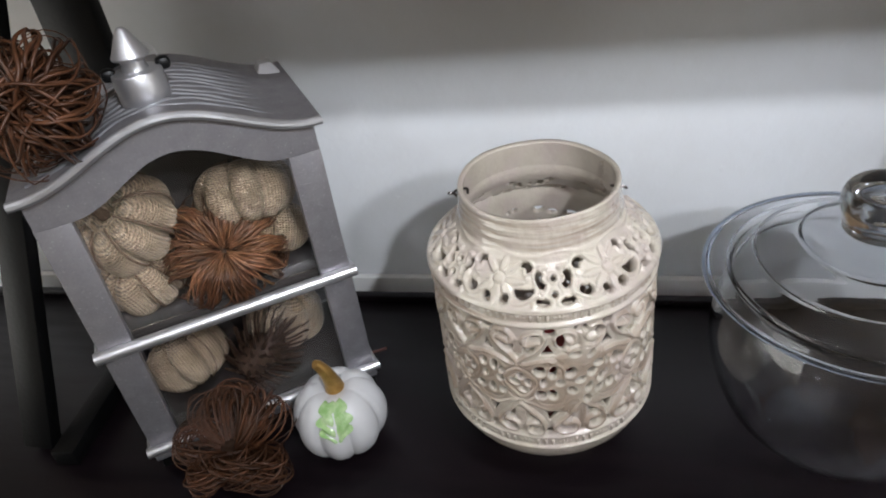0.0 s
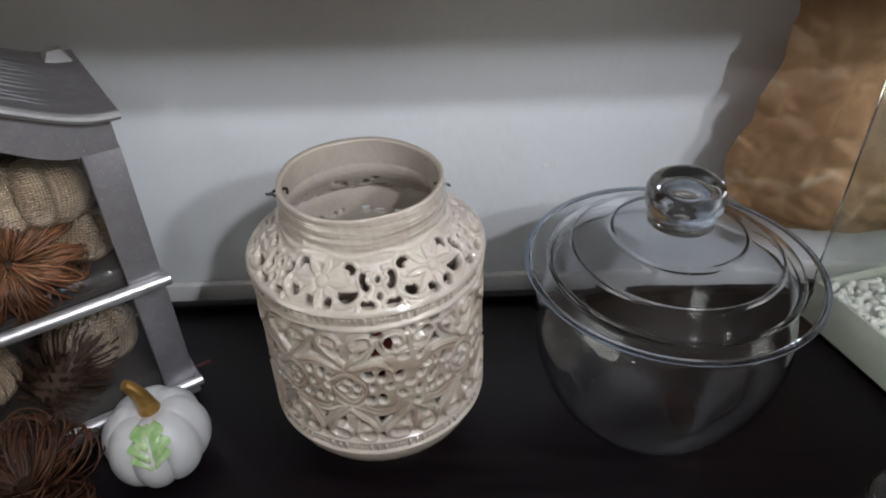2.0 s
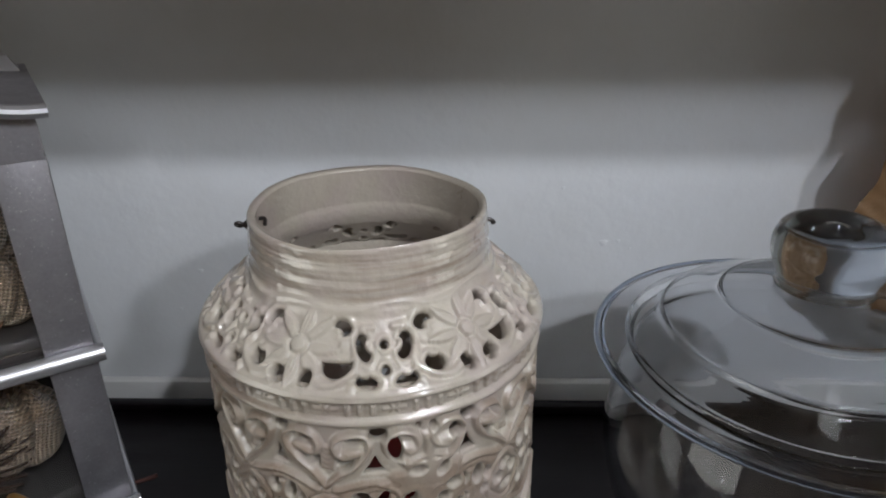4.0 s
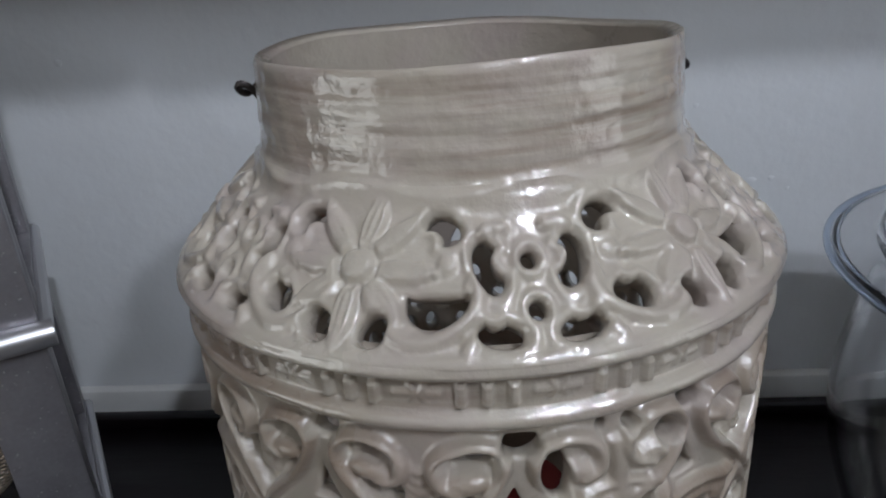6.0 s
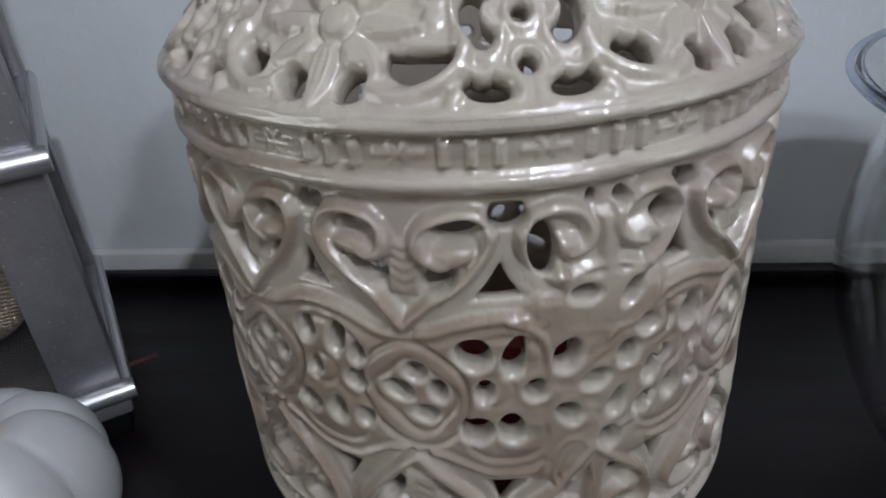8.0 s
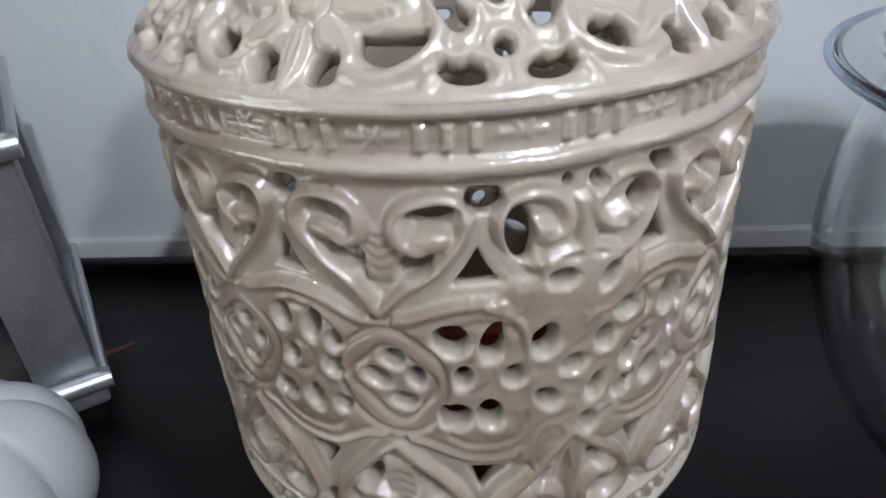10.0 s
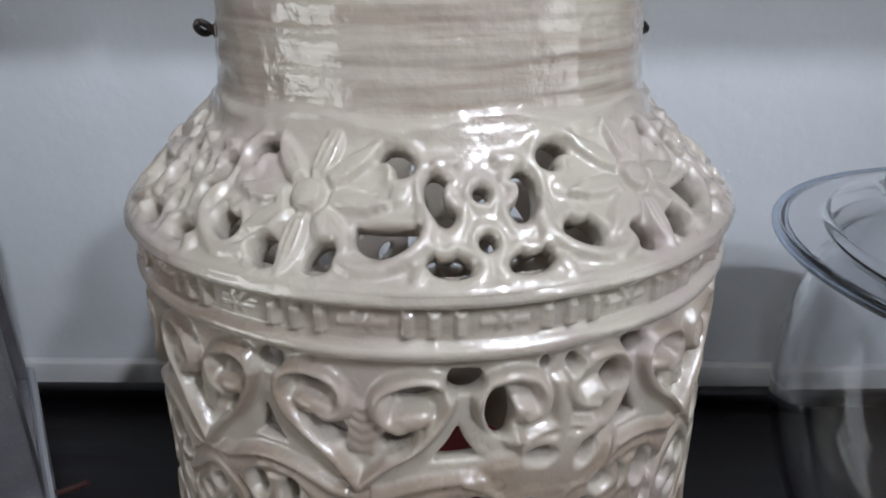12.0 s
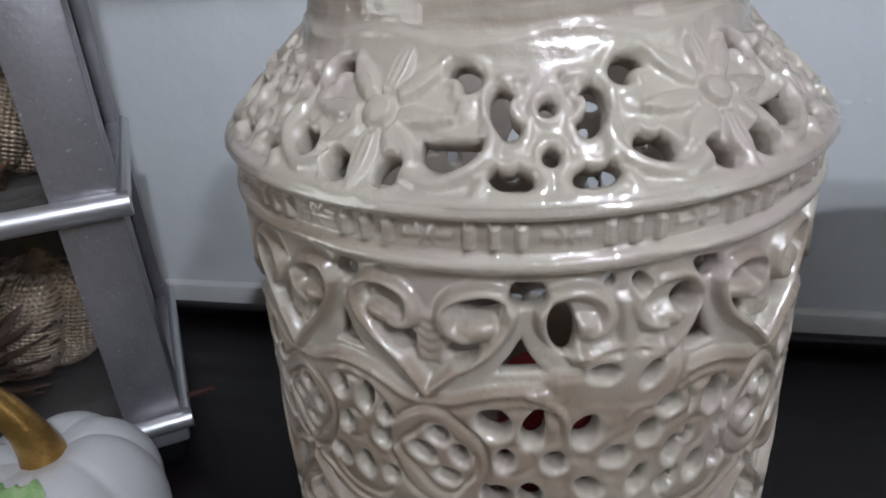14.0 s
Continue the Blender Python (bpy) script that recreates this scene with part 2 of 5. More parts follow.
    old = tint.outputs["Result"]
    runs = nt.nodes.new("ShaderNodeTexNoise")
    runs.inputs["Scale"].default_value, runs.inputs["Detail"].default_value = 210, 4
    nt.links.new(tc.outputs["Object"], runs.inputs["Vector"])
    lumpy = nt.nodes.new("ShaderNodeBump")
    lumpy.inputs["Strength"].default_value, lumpy.inputs["Distance"].default_value = 0.40, 0.0016
    nt.links.new(runs.outputs["Fac"], lumpy.inputs["Height"])
    nt.links.new(lumpy.outputs[0], b.inputs["Normal"])
    nt.links.new(lumpy.outputs[0], b.inputs["Coat Normal"])
    mx = nt.nodes.new("ShaderNodeMix")
    mx.data_type = "RGBA"
    nt.links.new(third.outputs[0], mx.inputs["Factor"])
    nt.links.new(old, mx.inputs["A"])
    mx.inputs["B"].default_value = (0.255, 0.187, 0.139, 1)
    nt.links.new(mx.outputs["Result"], b.inputs["Base Color"])
    return m


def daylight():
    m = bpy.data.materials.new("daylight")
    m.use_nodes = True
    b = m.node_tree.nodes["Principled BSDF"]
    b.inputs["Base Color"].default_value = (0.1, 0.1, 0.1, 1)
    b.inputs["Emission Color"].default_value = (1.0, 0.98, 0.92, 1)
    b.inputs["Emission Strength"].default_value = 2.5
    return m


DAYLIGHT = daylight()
VASE_GLAZE = vase_glaze()
WIRE = material("dark_wire", (0.10, 0.09, 0.09), 0.35, metal=0.9)
SILVER = material("silver_paint", (0.325, 0.315, 0.335), 0.33, metal=0.7, second=(0.215, 0.205, 0.220), scale=60, amount=0.6, bump=0.10,
                  bump_scale=300, rough_spread=0.15)
BRIGHT = material("bright_silver", (0.56, 0.56, 0.58), 0.30, metal=0.9, second=(0.62, 0.62, 0.64), scale=40, amount=0.5, rough_spread=0.15)


RIB = material("brushed_silver", (0.30, 0.30, 0.32), 0.50, metal=0.8, second=(0.30, 0.30, 0.32), scale=90, amount=0.6)


def flecked(m):
    """Scatters fine bright flecks over a paint."""
    nt = m.node_tree
    b = nt.nodes["Principled BSDF"]
    tc = nt.nodes.new("ShaderNodeTexCoord")
    n = nt.nodes.new("ShaderNodeTexNoise")
    n.inputs["Scale"].default_value, n.inputs["Detail"].default_value = 640, 2
    nt.links.new(tc.outputs["Object"], n.inputs["Vector"])
    few = nt.nodes.new("ShaderNodeMapRange")
    few.inputs["From Min"].default_value, few.inputs["From Max"].default_value = 0.69, 0.78
    nt.links.new(n.outputs["Fac"], few.inputs["Value"])
    old = b.inputs["Base Color"].links[0].from_socket
    mx = nt.nodes.new("ShaderNodeMix")
    mx.data_type = "RGBA"
    nt.links.new(few.outputs[0], mx.inputs["Factor"])
    nt.links.new(old, mx.inputs["A"])
    mx.inputs["B"].default_value = (0.7, 0.7, 0.7, 1)
    nt.links.new(mx.outputs["Result"], b.inputs["Base Color"])


flecked(SILVER)
BURLAP = burlap()
RAFFIA = material("raffia", (0.092, 0.036, 0.015), 0.40, second=(0.034, 0.014, 0.006), scale=40, amount=0.8, island=0.45)
# darker copy of raffia: the front bunch's shade is put into the colour
RAFFIA_DARK = material("dark_raffia", (0.072, 0.027, 0.012), 0.45, second=(0.022, 0.009, 0.003), scale=40, amount=0.8, island=0.45)
for fibre in (RAFFIA, RAFFIA_DARK):
    fibre.node_tree.nodes["Principled BSDF"].inputs["Specular IOR Level"].default_value = 0.3
TWINE = material("dark_twine", (0.08, 0.048, 0.028), 0.8, scale=80, amount=0.5)
CONE = material("pine_cone", (0.020, 0.010, 0.006), 0.6, second=(0.045, 0.024, 0.014), scale=60, amount=0.5)
CONE.node_tree.nodes["Principled BSDF"].inputs["Specular IOR Level"].default_value = 0.15
WHITE = material("white_ceramic", (0.51, 0.51, 0.52), 0.40, second=(0.43, 0.43, 0.44), scale=25, amount=0.5, coat=0.15, bump=0.05, bump_scale=200)
GOLD = material("antique_gold", (0.55, 0.34, 0.11), 0.32, metal=0.85, second=(0.26, 0.14, 0.04), scale=70, amount=0.8, bump=0.3, bump_scale=200)
LEAF = material("leaf_green", (0.17, 0.33, 0.10), 0.22, second=(0.42, 0.54, 0.30), scale=120, amount=0.9, coat=0.5)
GLASS = glass("clear_glass", (0.93, 0.95, 0.98), ior=1.48)
BLUE_GLASS = glass("blue_edge_glass", (0.63, 0.73, 0.89), ior=1.45)
SMOKY = glass("blue_grey_glass", (0.66, 0.72, 0.80), ior=1.42)
THIN = glass("thin_glass", (0.95, 0.96, 0.98), ior=1.41)
TINTED = glass("tinted_glass", (0.90, 0.92, 0.895), ior=1.45)
FROSTED = glass("pale_green_glass", (0.74, 0.76, 0.68), rough=0.25, ior=1.35)
FROSTED.node_tree.nodes["Principled BSDF"].inputs["Transmission Weight"].default_value = 0.35
PANE = glass("pane_glass", (0.97, 0.98, 0.98))
PEBBLE = material("white_pebble", (0.78, 0.775, 0.75), 0.55, second=(0.66, 0.65, 0.61), scale=50, amount=0.6, island=0.12)
PAPER = crinkled_paper()
BLACK = material("black_paint", (0.003, 0.003, 0.0032), 0.40, metal=0.0, scale=50, amount=0.5, bump=0.15, bump_scale=220)
BLACK.node_tree.nodes["Principled BSDF"].inputs["Specular IOR Level"].default_value = 0.2
WAX = material("red_wax", (0.22, 0.012, 0.014), 0.4, second=(0.14, 0.006, 0.008), scale=30, amount=0.5)
# one near-black brown for the house lantern's inner panels and the glazing bars
DARK_BROWN = material("dark_brown", (0.02, 0.016, 0.0145), 0.7, scale=20, amount=0.5)
BARK = material("twig_bark", (0.055, 0.018, 0.014), 0.7, scale=90, amount=0.7, bump=0.4)


# ---------- building ----------
def mesh_of(name, bm, mat, smooth=30):
    me = bpy.data.meshes.new(name)
    bmesh.ops.recalc_face_normals(bm, faces=bm.faces)
    bm.to_mesh(me)
    bm.free()
    me.materials.append(mat)
    if smooth:
        me.polygons.foreach_set("use_smooth", [True] * len(me.polygons))
        me.set_sharp_from_angle(angle=radians(smooth))
    return me


def thing(name, label, category, m=None, kind="", group=""):
    ob = new(name)
    ob.empty_display_size = 0.02
    ob.matrix_world = m or Matrix()
    return tagged(ob, label, category, group, kind)


def part(name, bm, mat, parent, label="", smooth=30, m=None):
    ob = new(name, mesh_of(name, bm, mat, smooth))
    ob.parent = parent
    if m is not None:
        ob.matrix_basis = m
    return tagged(ob, label) if label else ob


def single(name, bm, mat, label, category, m=None, kind="", group="", smooth=30):
    ob = new(name, mesh_of(name, bm, mat, smooth))
    ob.matrix_world = m or Matrix()
    return tagged(ob, label, category, group, kind)


def box(lo, hi, bevel=0.0, segments=2, bm=None):
    bm = bm or bmesh.new()
    made = bmesh.ops.create_cube(bm, size=1)["verts"]
    for v in made:
        v.co = Vector([lo[i] + (hi[i] - lo[i]) * (v.co[i] + 0.5) for i in range(3)])
    if bevel:
        edges = list({e for v in made for e in v.link_edges})
        bmesh.ops.bevel(bm, geom=edges, offset=bevel, segments=segments, affect="EDGES", profile=0.5)
    return bm


def turned(profile, steps=64, bm=None, close=False):
    """A body of revolution round z from (radius, height) pairs."""
    bm = bm or bmesh.new()
    rings = []
    for r, z in profile:
        if r < 1e-6:
            rings.append([bm.verts.new((0, 0, z))])
        else:
            rings.append([bm.verts.new((r * math.cos(2 * math.pi * k / steps), r * math.sin(2 * math.pi * k / steps), z)) for k in range(steps)])
    if close:
        rings.append(rings[0])
    for a, b in zip(rings, rings[1:]):
        for k in range(steps):
            n = (k + 1) % steps
            quad = [a[k % len(a)], a[n % len(a)], b[n % len(b)], b[k % len(b)]]
            quad = list(dict.fromkeys(quad))
            if len(quad) > 2:
                bm.faces.new(quad)
    return bm


def tube(points, radius, sides=8, bm=None, taper=None):
    """A round rod along points; taper gives the radius at each point."""
    bm = bm or bmesh.new()
    pts = [Vector(p) for p in points]
    rings = []
    side = None
    for i, p in enumerate(pts):
        d = (pts[min(i + 1, len(pts) - 1)] - pts[max(i - 1, 0)]).normalized()
        if side is None:
            side = d.orthogonal().normalized()
        side = (side - d * side.dot(d)).normalized()
        up = d.cross(side)
        r = taper[i] if taper else radius
        rings.append([bm.verts.new(p + (side * math.cos(2 * math.pi * k / sides) + up * math.sin(2 * math.pi * k / sides)) * r) for k in range(sides)])
    for a, b in zip(rings, rings[1:]):
        for k in range(sides):
            n = (k + 1) % sides
            bm.faces.new((a[k], a[n], b[n], b[k]))
    bm.faces.new(rings[0][::-1])
    bm.faces.new(rings[-1])
    return bm


def smooth_line(points, steps=8):
    """Catmull-Rom points through the given ones."""
    p = [Vector(q) for q in points]
    p = [p[0] * 2 - p[1]] + p + [p[-1] * 2 - p[-2]]
    out = []
    for i in range(1, len(p) - 2):
        for k in range(steps):
            t = k / steps
            out.append(0.5 * ((2 * p[i]) + (p[i + 1] - p[i - 1]) * t + (2 * p[i - 1] - 5 * p[i] + 4 * p[i + 1] - p[i + 2]) * t * t
                              + (3 * p[i] - p[i - 1] - 3 * p[i + 1] + p[i + 2]) * t ** 3))
    return out + [p[-2]]


# ---------- the room ----------
STATION = pose(0, 0, 0, 0, 0, -5.4)   # the sideboard and the wall behind it stand turned a little


def build_room():
    wall_y = 0.2476
    north = single("wall_north", box((-2.4, wall_y, -0.80), (2.6, wall_y + 0.12, 1.66)), PLASTER, "white painted wall behind the sideboard", "wall", STATION, "structure", smooth=0)
    rnd = random.Random(8)
    for x, z, size in ((-0.289, 0.257, 0.0030), (0.192, 0.149, 0.0040), (0.206, 0.151, 0.0022), (0.218, 0.143, 0.0016), (-0.232, 0.075, 0.0022), (-0.205, 0.118, 0.0030), (0.150, 0.205, 0.0020)):
        bm = bmesh.new()
        bmesh.ops.create_icosphere(bm, subdivisions=2, radius=size)
        for p in bm.verts:
            p.co = Vector((p.co.x * (1 + 0.3 * math.sin(p.co.z * 900)), p.co.y * 0.14, p.co.z * rnd.uniform(0.75, 1.0)))
        part("paint_blister", bm, PLASTER, north, m=pose(x, wall_y, z))
    single("wall_south", box((-2.4, -2.72, -0.80), (2.6, -2.60, 1.66)), ROOM, "plain painted wall of the room", "wall", STATION, "structure", smooth=0)
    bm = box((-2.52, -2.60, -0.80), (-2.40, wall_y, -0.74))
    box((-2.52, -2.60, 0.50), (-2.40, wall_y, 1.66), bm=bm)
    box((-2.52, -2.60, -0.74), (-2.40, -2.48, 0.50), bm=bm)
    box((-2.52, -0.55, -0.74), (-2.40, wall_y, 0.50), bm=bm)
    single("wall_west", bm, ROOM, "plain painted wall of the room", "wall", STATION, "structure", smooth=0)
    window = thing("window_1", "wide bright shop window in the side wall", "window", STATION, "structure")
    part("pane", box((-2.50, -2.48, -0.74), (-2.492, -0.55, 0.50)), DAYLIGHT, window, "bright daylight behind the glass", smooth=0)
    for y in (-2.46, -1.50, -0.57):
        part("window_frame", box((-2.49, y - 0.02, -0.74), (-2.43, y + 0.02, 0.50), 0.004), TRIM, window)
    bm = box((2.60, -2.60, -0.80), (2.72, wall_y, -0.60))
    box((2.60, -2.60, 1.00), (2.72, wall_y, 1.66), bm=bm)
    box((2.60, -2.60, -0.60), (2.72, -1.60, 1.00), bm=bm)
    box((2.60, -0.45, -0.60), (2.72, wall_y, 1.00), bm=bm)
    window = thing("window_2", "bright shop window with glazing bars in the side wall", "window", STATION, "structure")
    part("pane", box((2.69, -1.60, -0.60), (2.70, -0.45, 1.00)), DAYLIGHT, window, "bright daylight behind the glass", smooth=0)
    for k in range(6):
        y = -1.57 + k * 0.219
        part("glazing_bar", box((2.63, y - 0.035, -0.60), (2.68, y + 0.035, 1.00), 0.004), DARK_BROWN, window)
    single("wall_east", bm, ROOM, "plain painted wall of the room", "wall", STATION, "structure", smooth=0)
    single("floor", box((-2.4, -2.6, -0.88), (2.6, wall_y, -0.80)), FLOOR, "pale tiled floor of the room", "floor", STATION, "structure", smooth=0)
    single("ceiling", box((-2.4, -2.6, 1.66), (2.6, wall_y, 1.74)), CEIL, "white ceiling of the room", "ceiling", STATION, "structure", smooth=0)
    single("trim", box((-2.4, wall_y - 0.012, -0.07), (2.6, wall_y - 0.001, -0.006), 0.003), TRIM, "white painted rail along the wall", "trim", STATION, "structure")
    # sideboard with a dark top
    board = thing("sideboard", "dark espresso stained wooden sideboard with glossy top", "sideboard", STATION)
    part("top", box((-1.05, -0.30, -0.032), (1.05, 0.1863, 0.0), 0.004), ESPRESSO, board)
    part("back_rail", box((-1.05, 0.1743, 0.0002), (1.05, 0.1862, 0.0105), 0.003), ESPRESSO, board)
    part("body", box((-1.0, -0.26, -0.70), (1.0, 0.165, -0.034), 0.003), ESPRESSO, board)
    for x in (-0.96, 0.96):
        for y in (-0.22, 0.095):
            part("leg", box((x - 0.025, y - 0.025, -0.80), (x + 0.025, y + 0.025, -0.701), 0.003), ESPRESSO, board)
    shelf = thing("wall_cabinet", "closed wall cabinet above the sideboard", "cabinet", STATION)
    part("body", box((-1.3, -0.10, 0.518), (1.3, wall_y - 0.002, 1.10), 0.004), CABINET, shelf)
    for x in (-0.975, -0.325, 0.325, 0.975):
        part("door", box((x - 0.32, -0.121, 0.524), (x + 0.32, -0.102, 1.096), 0.004), CABINET, shelf)
    for place, power, size in LAMPS:
        x, y, z = place
        lamp = thing("ceiling_lamp", "white hanging lamp with a round shade", "lamp", pose(x, y, z), group="ceiling lamps")
        part("shade", turned([(0.075, 0.012), (0.075, 0.03), (0.03, 0.075), (0.0, 0.08), (0.0, 0.076), (0.028, 0.071), (0.071, 0.028), (0.071, 0.012)], 40), TRIM, lamp)
        if 1.66 - z > 0.09:
            part("cord", tube([(0, 0, 0.079), (0, 0, 1.66 - z)], 0.004), TRIM, lamp)


build_room()


# ---------- the pierced ceramic lantern ----------
def near_line(x, y, points):
    """The distance of every x, y to an open line."""
    best = np.full(x.shape, 9.0)
    for (ax, ay), (bx, by) in zip(points, points[1:]):
        dx, dy = bx - ax, by - ay
        t = np.clip(((x - ax) * dx + (y - ay) * dy) / (dx * dx + dy * dy), 0, 1)
        best = np.minimum(best, np.hypot(x - ax - t * dx, y - ay - t * dy))
    return best


def oval(x, y, cx, cy, rx, ry, turn=0.0):
    """Signed distance, about, to an oval: negative within it."""
    c, s = math.cos(radians(turn)), math.sin(radians(turn))
    u, v = (x - cx) * c + (y - cy) * s, -(x - cx) * s + (y - cy) * c
    k = np.hypot(u / rx, v / ry)
    return (k - 1) * np.minimum(rx, ry) * (0.75 + 0.25 * k / (k + 0.3))


def ridge(d, half, high):
    return high * np.sqrt(np.clip(1 - (d / half) ** 2, 0, 1))


def ceramic_lantern():
    radius = 0.099
    # the columns stand closer on the front
    theta = np.r_[np.arange(-180, -116, 0.56), np.arange(-116, 116, 0.275), np.arange(116, 179.8, 0.56)]
    steps = len(theta)
    profile = [(0.050, 0.0), (0.0565, 0.001), (0.058, 0.004), (0.0582, 0.010), (0.062, 0.0175), (0.073, 0.0265), (0.0835, 0.0345), (0.0900, 0.0425),
               (0.0948, 0.0525), (0.0975, 0.064), (0.0986, 0.078), (0.0990, 0.100), (0.0988, 0.140), (0.0983, 0.180), (0.0975, 0.203), (0.0973, 0.212), (0.0978, 0.2185),
               (0.0996, 0.2200), (0.1003, 0.2218), (0.0992, 0.2240), (0.0905, 0.2325), (0.0805, 0.2428), (0.0740, 0.2495), (0.0705, 0.2532),
               (0.0690, 0.2560), (0.0684, 0.2610), (0.0680, 0.2700), (0.0674, 0.2790), (0.0674, 0.2820), (0.0667, 0.2838)]
    line = np.array([tuple(v)[:2] for v in smooth_line([(r, z, 0) for r, z in profile], 10)])
    run = np.r_[0, np.cumsum(np.hypot(*np.diff(line, axis=0).T))]
    rows = int(run[-1] / 0.00070)
    at = np.linspace(0, run[-1], rows)
    pr, pz = np.interp(at, run, line[:, 0]), np.interp(at, run, line[:, 1])
    tr, tz = np.gradient(pr), np.gradient(pz)
    nr, nz = tz / np.hypot(tr, tz), -tr / np.hypot(tr, tz)
    shoulder = float(np.interp(0.2240, pz, at))
    # a rounder line for the inside
    wide = np.hanning(25) / np.hanning(25).sum()
    sr, sz = np.convolve(np.pad(pr, 12, mode="edge"), wide, "valid"), np.convolve(np.pad(pz, 12, mode="edge"), wide, "valid")
    hr, hz = np.gradient(sr), np.gradient(sz)
    mr, mz = hz / np.hypot(hr, hz), -hr / np.hypot(hr, hz)
    TH, AT = np.meshgrid(theta, at)
    Z = np.repeat(pz[:, None], steps, 1)
    R = np.repeat(pr[:, None], steps, 1)
    a = np.radians(TH)
    # hand-made unevenness of the pattern
    wob = 0.55 * (np.sin(5 * a + 90 * Z) + np.sin(11 * a - 140 * Z + 1.3)) + 0.3 * np.sin(23 * a + 2 + 60 * Z)
    woz = 0.0006 * (np.sin(7 * a + 2) + np.sin(13 * a + 120 * Z))
    T = TH + wob
    high = np.zeros(T.shape)
    solid = np.full(T.shape, 0.02)

    # body: twelve hearts over medallions, mirrored about the middle height
    cell = radians(30) * radius
    turns = T + 14.2
    x = ((turns + 15) % 30 - 15) / 30 * cell
    which = np.floor((turns + 15) / 30) % 12
    seam = (which == 1) | (which == 7)      # where the two halves of the mould meet
    ax, up = np.abs(x), Z + woz - 0.1430
    y = np.where(up > 0, up, -0.90 * up)
    xg = (turns % 30 - 15) / 30 * cell      # across the gap between two hearts
    xb = np.abs(xg)
    body = (Z > 0.0800) & (Z < 0.2036)
    curve = lambda pts, n=5: [tuple(v)[:2] for v in smooth_line([(p, q, 0) for p, q in pts], n)]
    heart = curve([(0.0004, 0.0222), (0.0068, 0.0288), (0.0132, 0.0356), (0.0186, 0.0422), (0.0213, 0.0476), (0.0203, 0.0521), (0.0164, 0.0546), (0.0112, 0.0549),
                   (0.0062, 0.0530), (0.0038, 0.0486), (0.0052, 0.0440), (0.0098, 0.0418)])
    arch = curve([(0, 0.0262), (0.006, 0.0254), (0.0115, 0.0230), (0.0165, 0.0206), (0.0215, 0.0198)])
    curl = curve([(0.0, 0.0206), (0.0055, 0.0196), (0.0096, 0.0162), (0.0108, 0.0118)])
    rope = lambda d, half, tall: tall * np.clip(1 - (d / half) ** 2, 0, 1) ** 0.6
    groove = lambda d, half, deep_: deep_ * np.exp(-(d / half) ** 2)
    d_arch = near_line(xb, y, arch)
    under = y < np.interp(xb, [p[0] for p in arch], [p[1] for p in arch])
    ring = np.hypot(ax / 0.0150, y / 0.0175)
    # a smooth plate from arch to arch, with the ring, its scalloped hollow and the curls cut into it
    between = ~under & (ring >= 1)
    under_plate = ~between
    rel = np.where(between, 0.0014, 0.0036)
    blank = seam & (ax < 0.0125) & (up < 0.0345) & (up > -0.0190)
    rel = np.where(blank, 0.0036, rel)
    rel = np.where(seam, np.maximum(rel, 0.0036 * np.clip((0.0245 - ax) / 0.0070, 0, 1) * np.clip((0.0340 - y) / 0.0060, 0, 1)), rel)
    fade = np.where(seam, np.clip((ax - 0.0140) / 0.0060, 0, 1), 1)
    rel = np.maximum(rel, np.where(blank, 0, rope(near_line(ax, y, heart), 0.0025, 0.0048)))
    rel = np.maximum(rel, np.where(blank, 0, rope(d_arch, 0.0019, 0.0042 * fade)))
    lines = groove(np.abs(ring - 1) * 0.0170, 0.0007, 0.0020)
    scallop = 0.0106 + 0.0010 * np.cos(4 * np.arctan2(y, ax))
    far = np.hypot(ax, y * 0.95)
    lines = np.maximum(lines, groove(far - scallop, 0.0008, 0.0017))
    lines = np.maximum(lines, 0.0006 * np.clip((scallop - far) / 0.0015, 0, 1))
    lines = np.where(seam & (ax < 0.0200), 0, lines)
    turn_in = groove(near_line(xb, y, curl), 0.0009, 0.0009) + groove(np.abs(np.hypot(xg + 0.0030, up - 0.0020) - 0.0052), 0.0008, 0.0006)
    lines = np.where(under & (ring > 1.02), np.maximum(lines, turn_in), lines)
    lines = np.maximum(lines, np.where(under, groove(d_arch - 0.0024, 0.0009, 0.0006 * fade), 0))
    rel = rel - lines
    rel = rel + np.where(seam & under & (ax < 0.0200), 0.0003 * np.sin(x * 520 + 3 * np.sin(y * 380)) * np.sin(up * 460 + 1), 0)
    # the curled ends of the hearts are broad flat bulbs
    bulb = np.hypot((ax - 0.0112) / 0.0072, (y - 0.0442 - 0.08 * (ax - 0.0112)) / 0.0035)
    rel = np.maximum(rel, 0.0043 * np.clip(1 - bulb ** 2, 0, 1) ** 0.45)
    # chevron leaf ribs in the fork of the hearts
    fork = np.abs(((y - 0.55 * ax) % 0.0034) - 0.0017)
    rel = np.maximum(rel, np.where((ax < 0.0042) & (y > 0.0310) & (y < 0.0480) & ~seam, 0.0016 + rope(fork, 0.0014, 0.0004), 0))
    nth = np.floor(turns / 30)
    size_g = 0.98 + 0.10 * np.sin(2.7 * nth + 1.0) + 0.10 * np.sin(9 * a + 300 * Z)
    size = 0.97 + 0.13 * np.sin(3.1 * which + 2.0) + 0.12 * np.sin(9 * a + 300 * Z)
    # whatever lies well clear of every rope is open
    within = np.where(y < 0.0476, ax < np.interp(y, [p[1] for p in heart[:26]], [p[0] for p in heart[:26]]), np.hypot((ax - 0.0125) / 0.0088, (y - 0.0476) / 0.0073) < 1)
    rel = np.where(within & between & ~seam & (rel < 0.0016), 0.0006, rel)
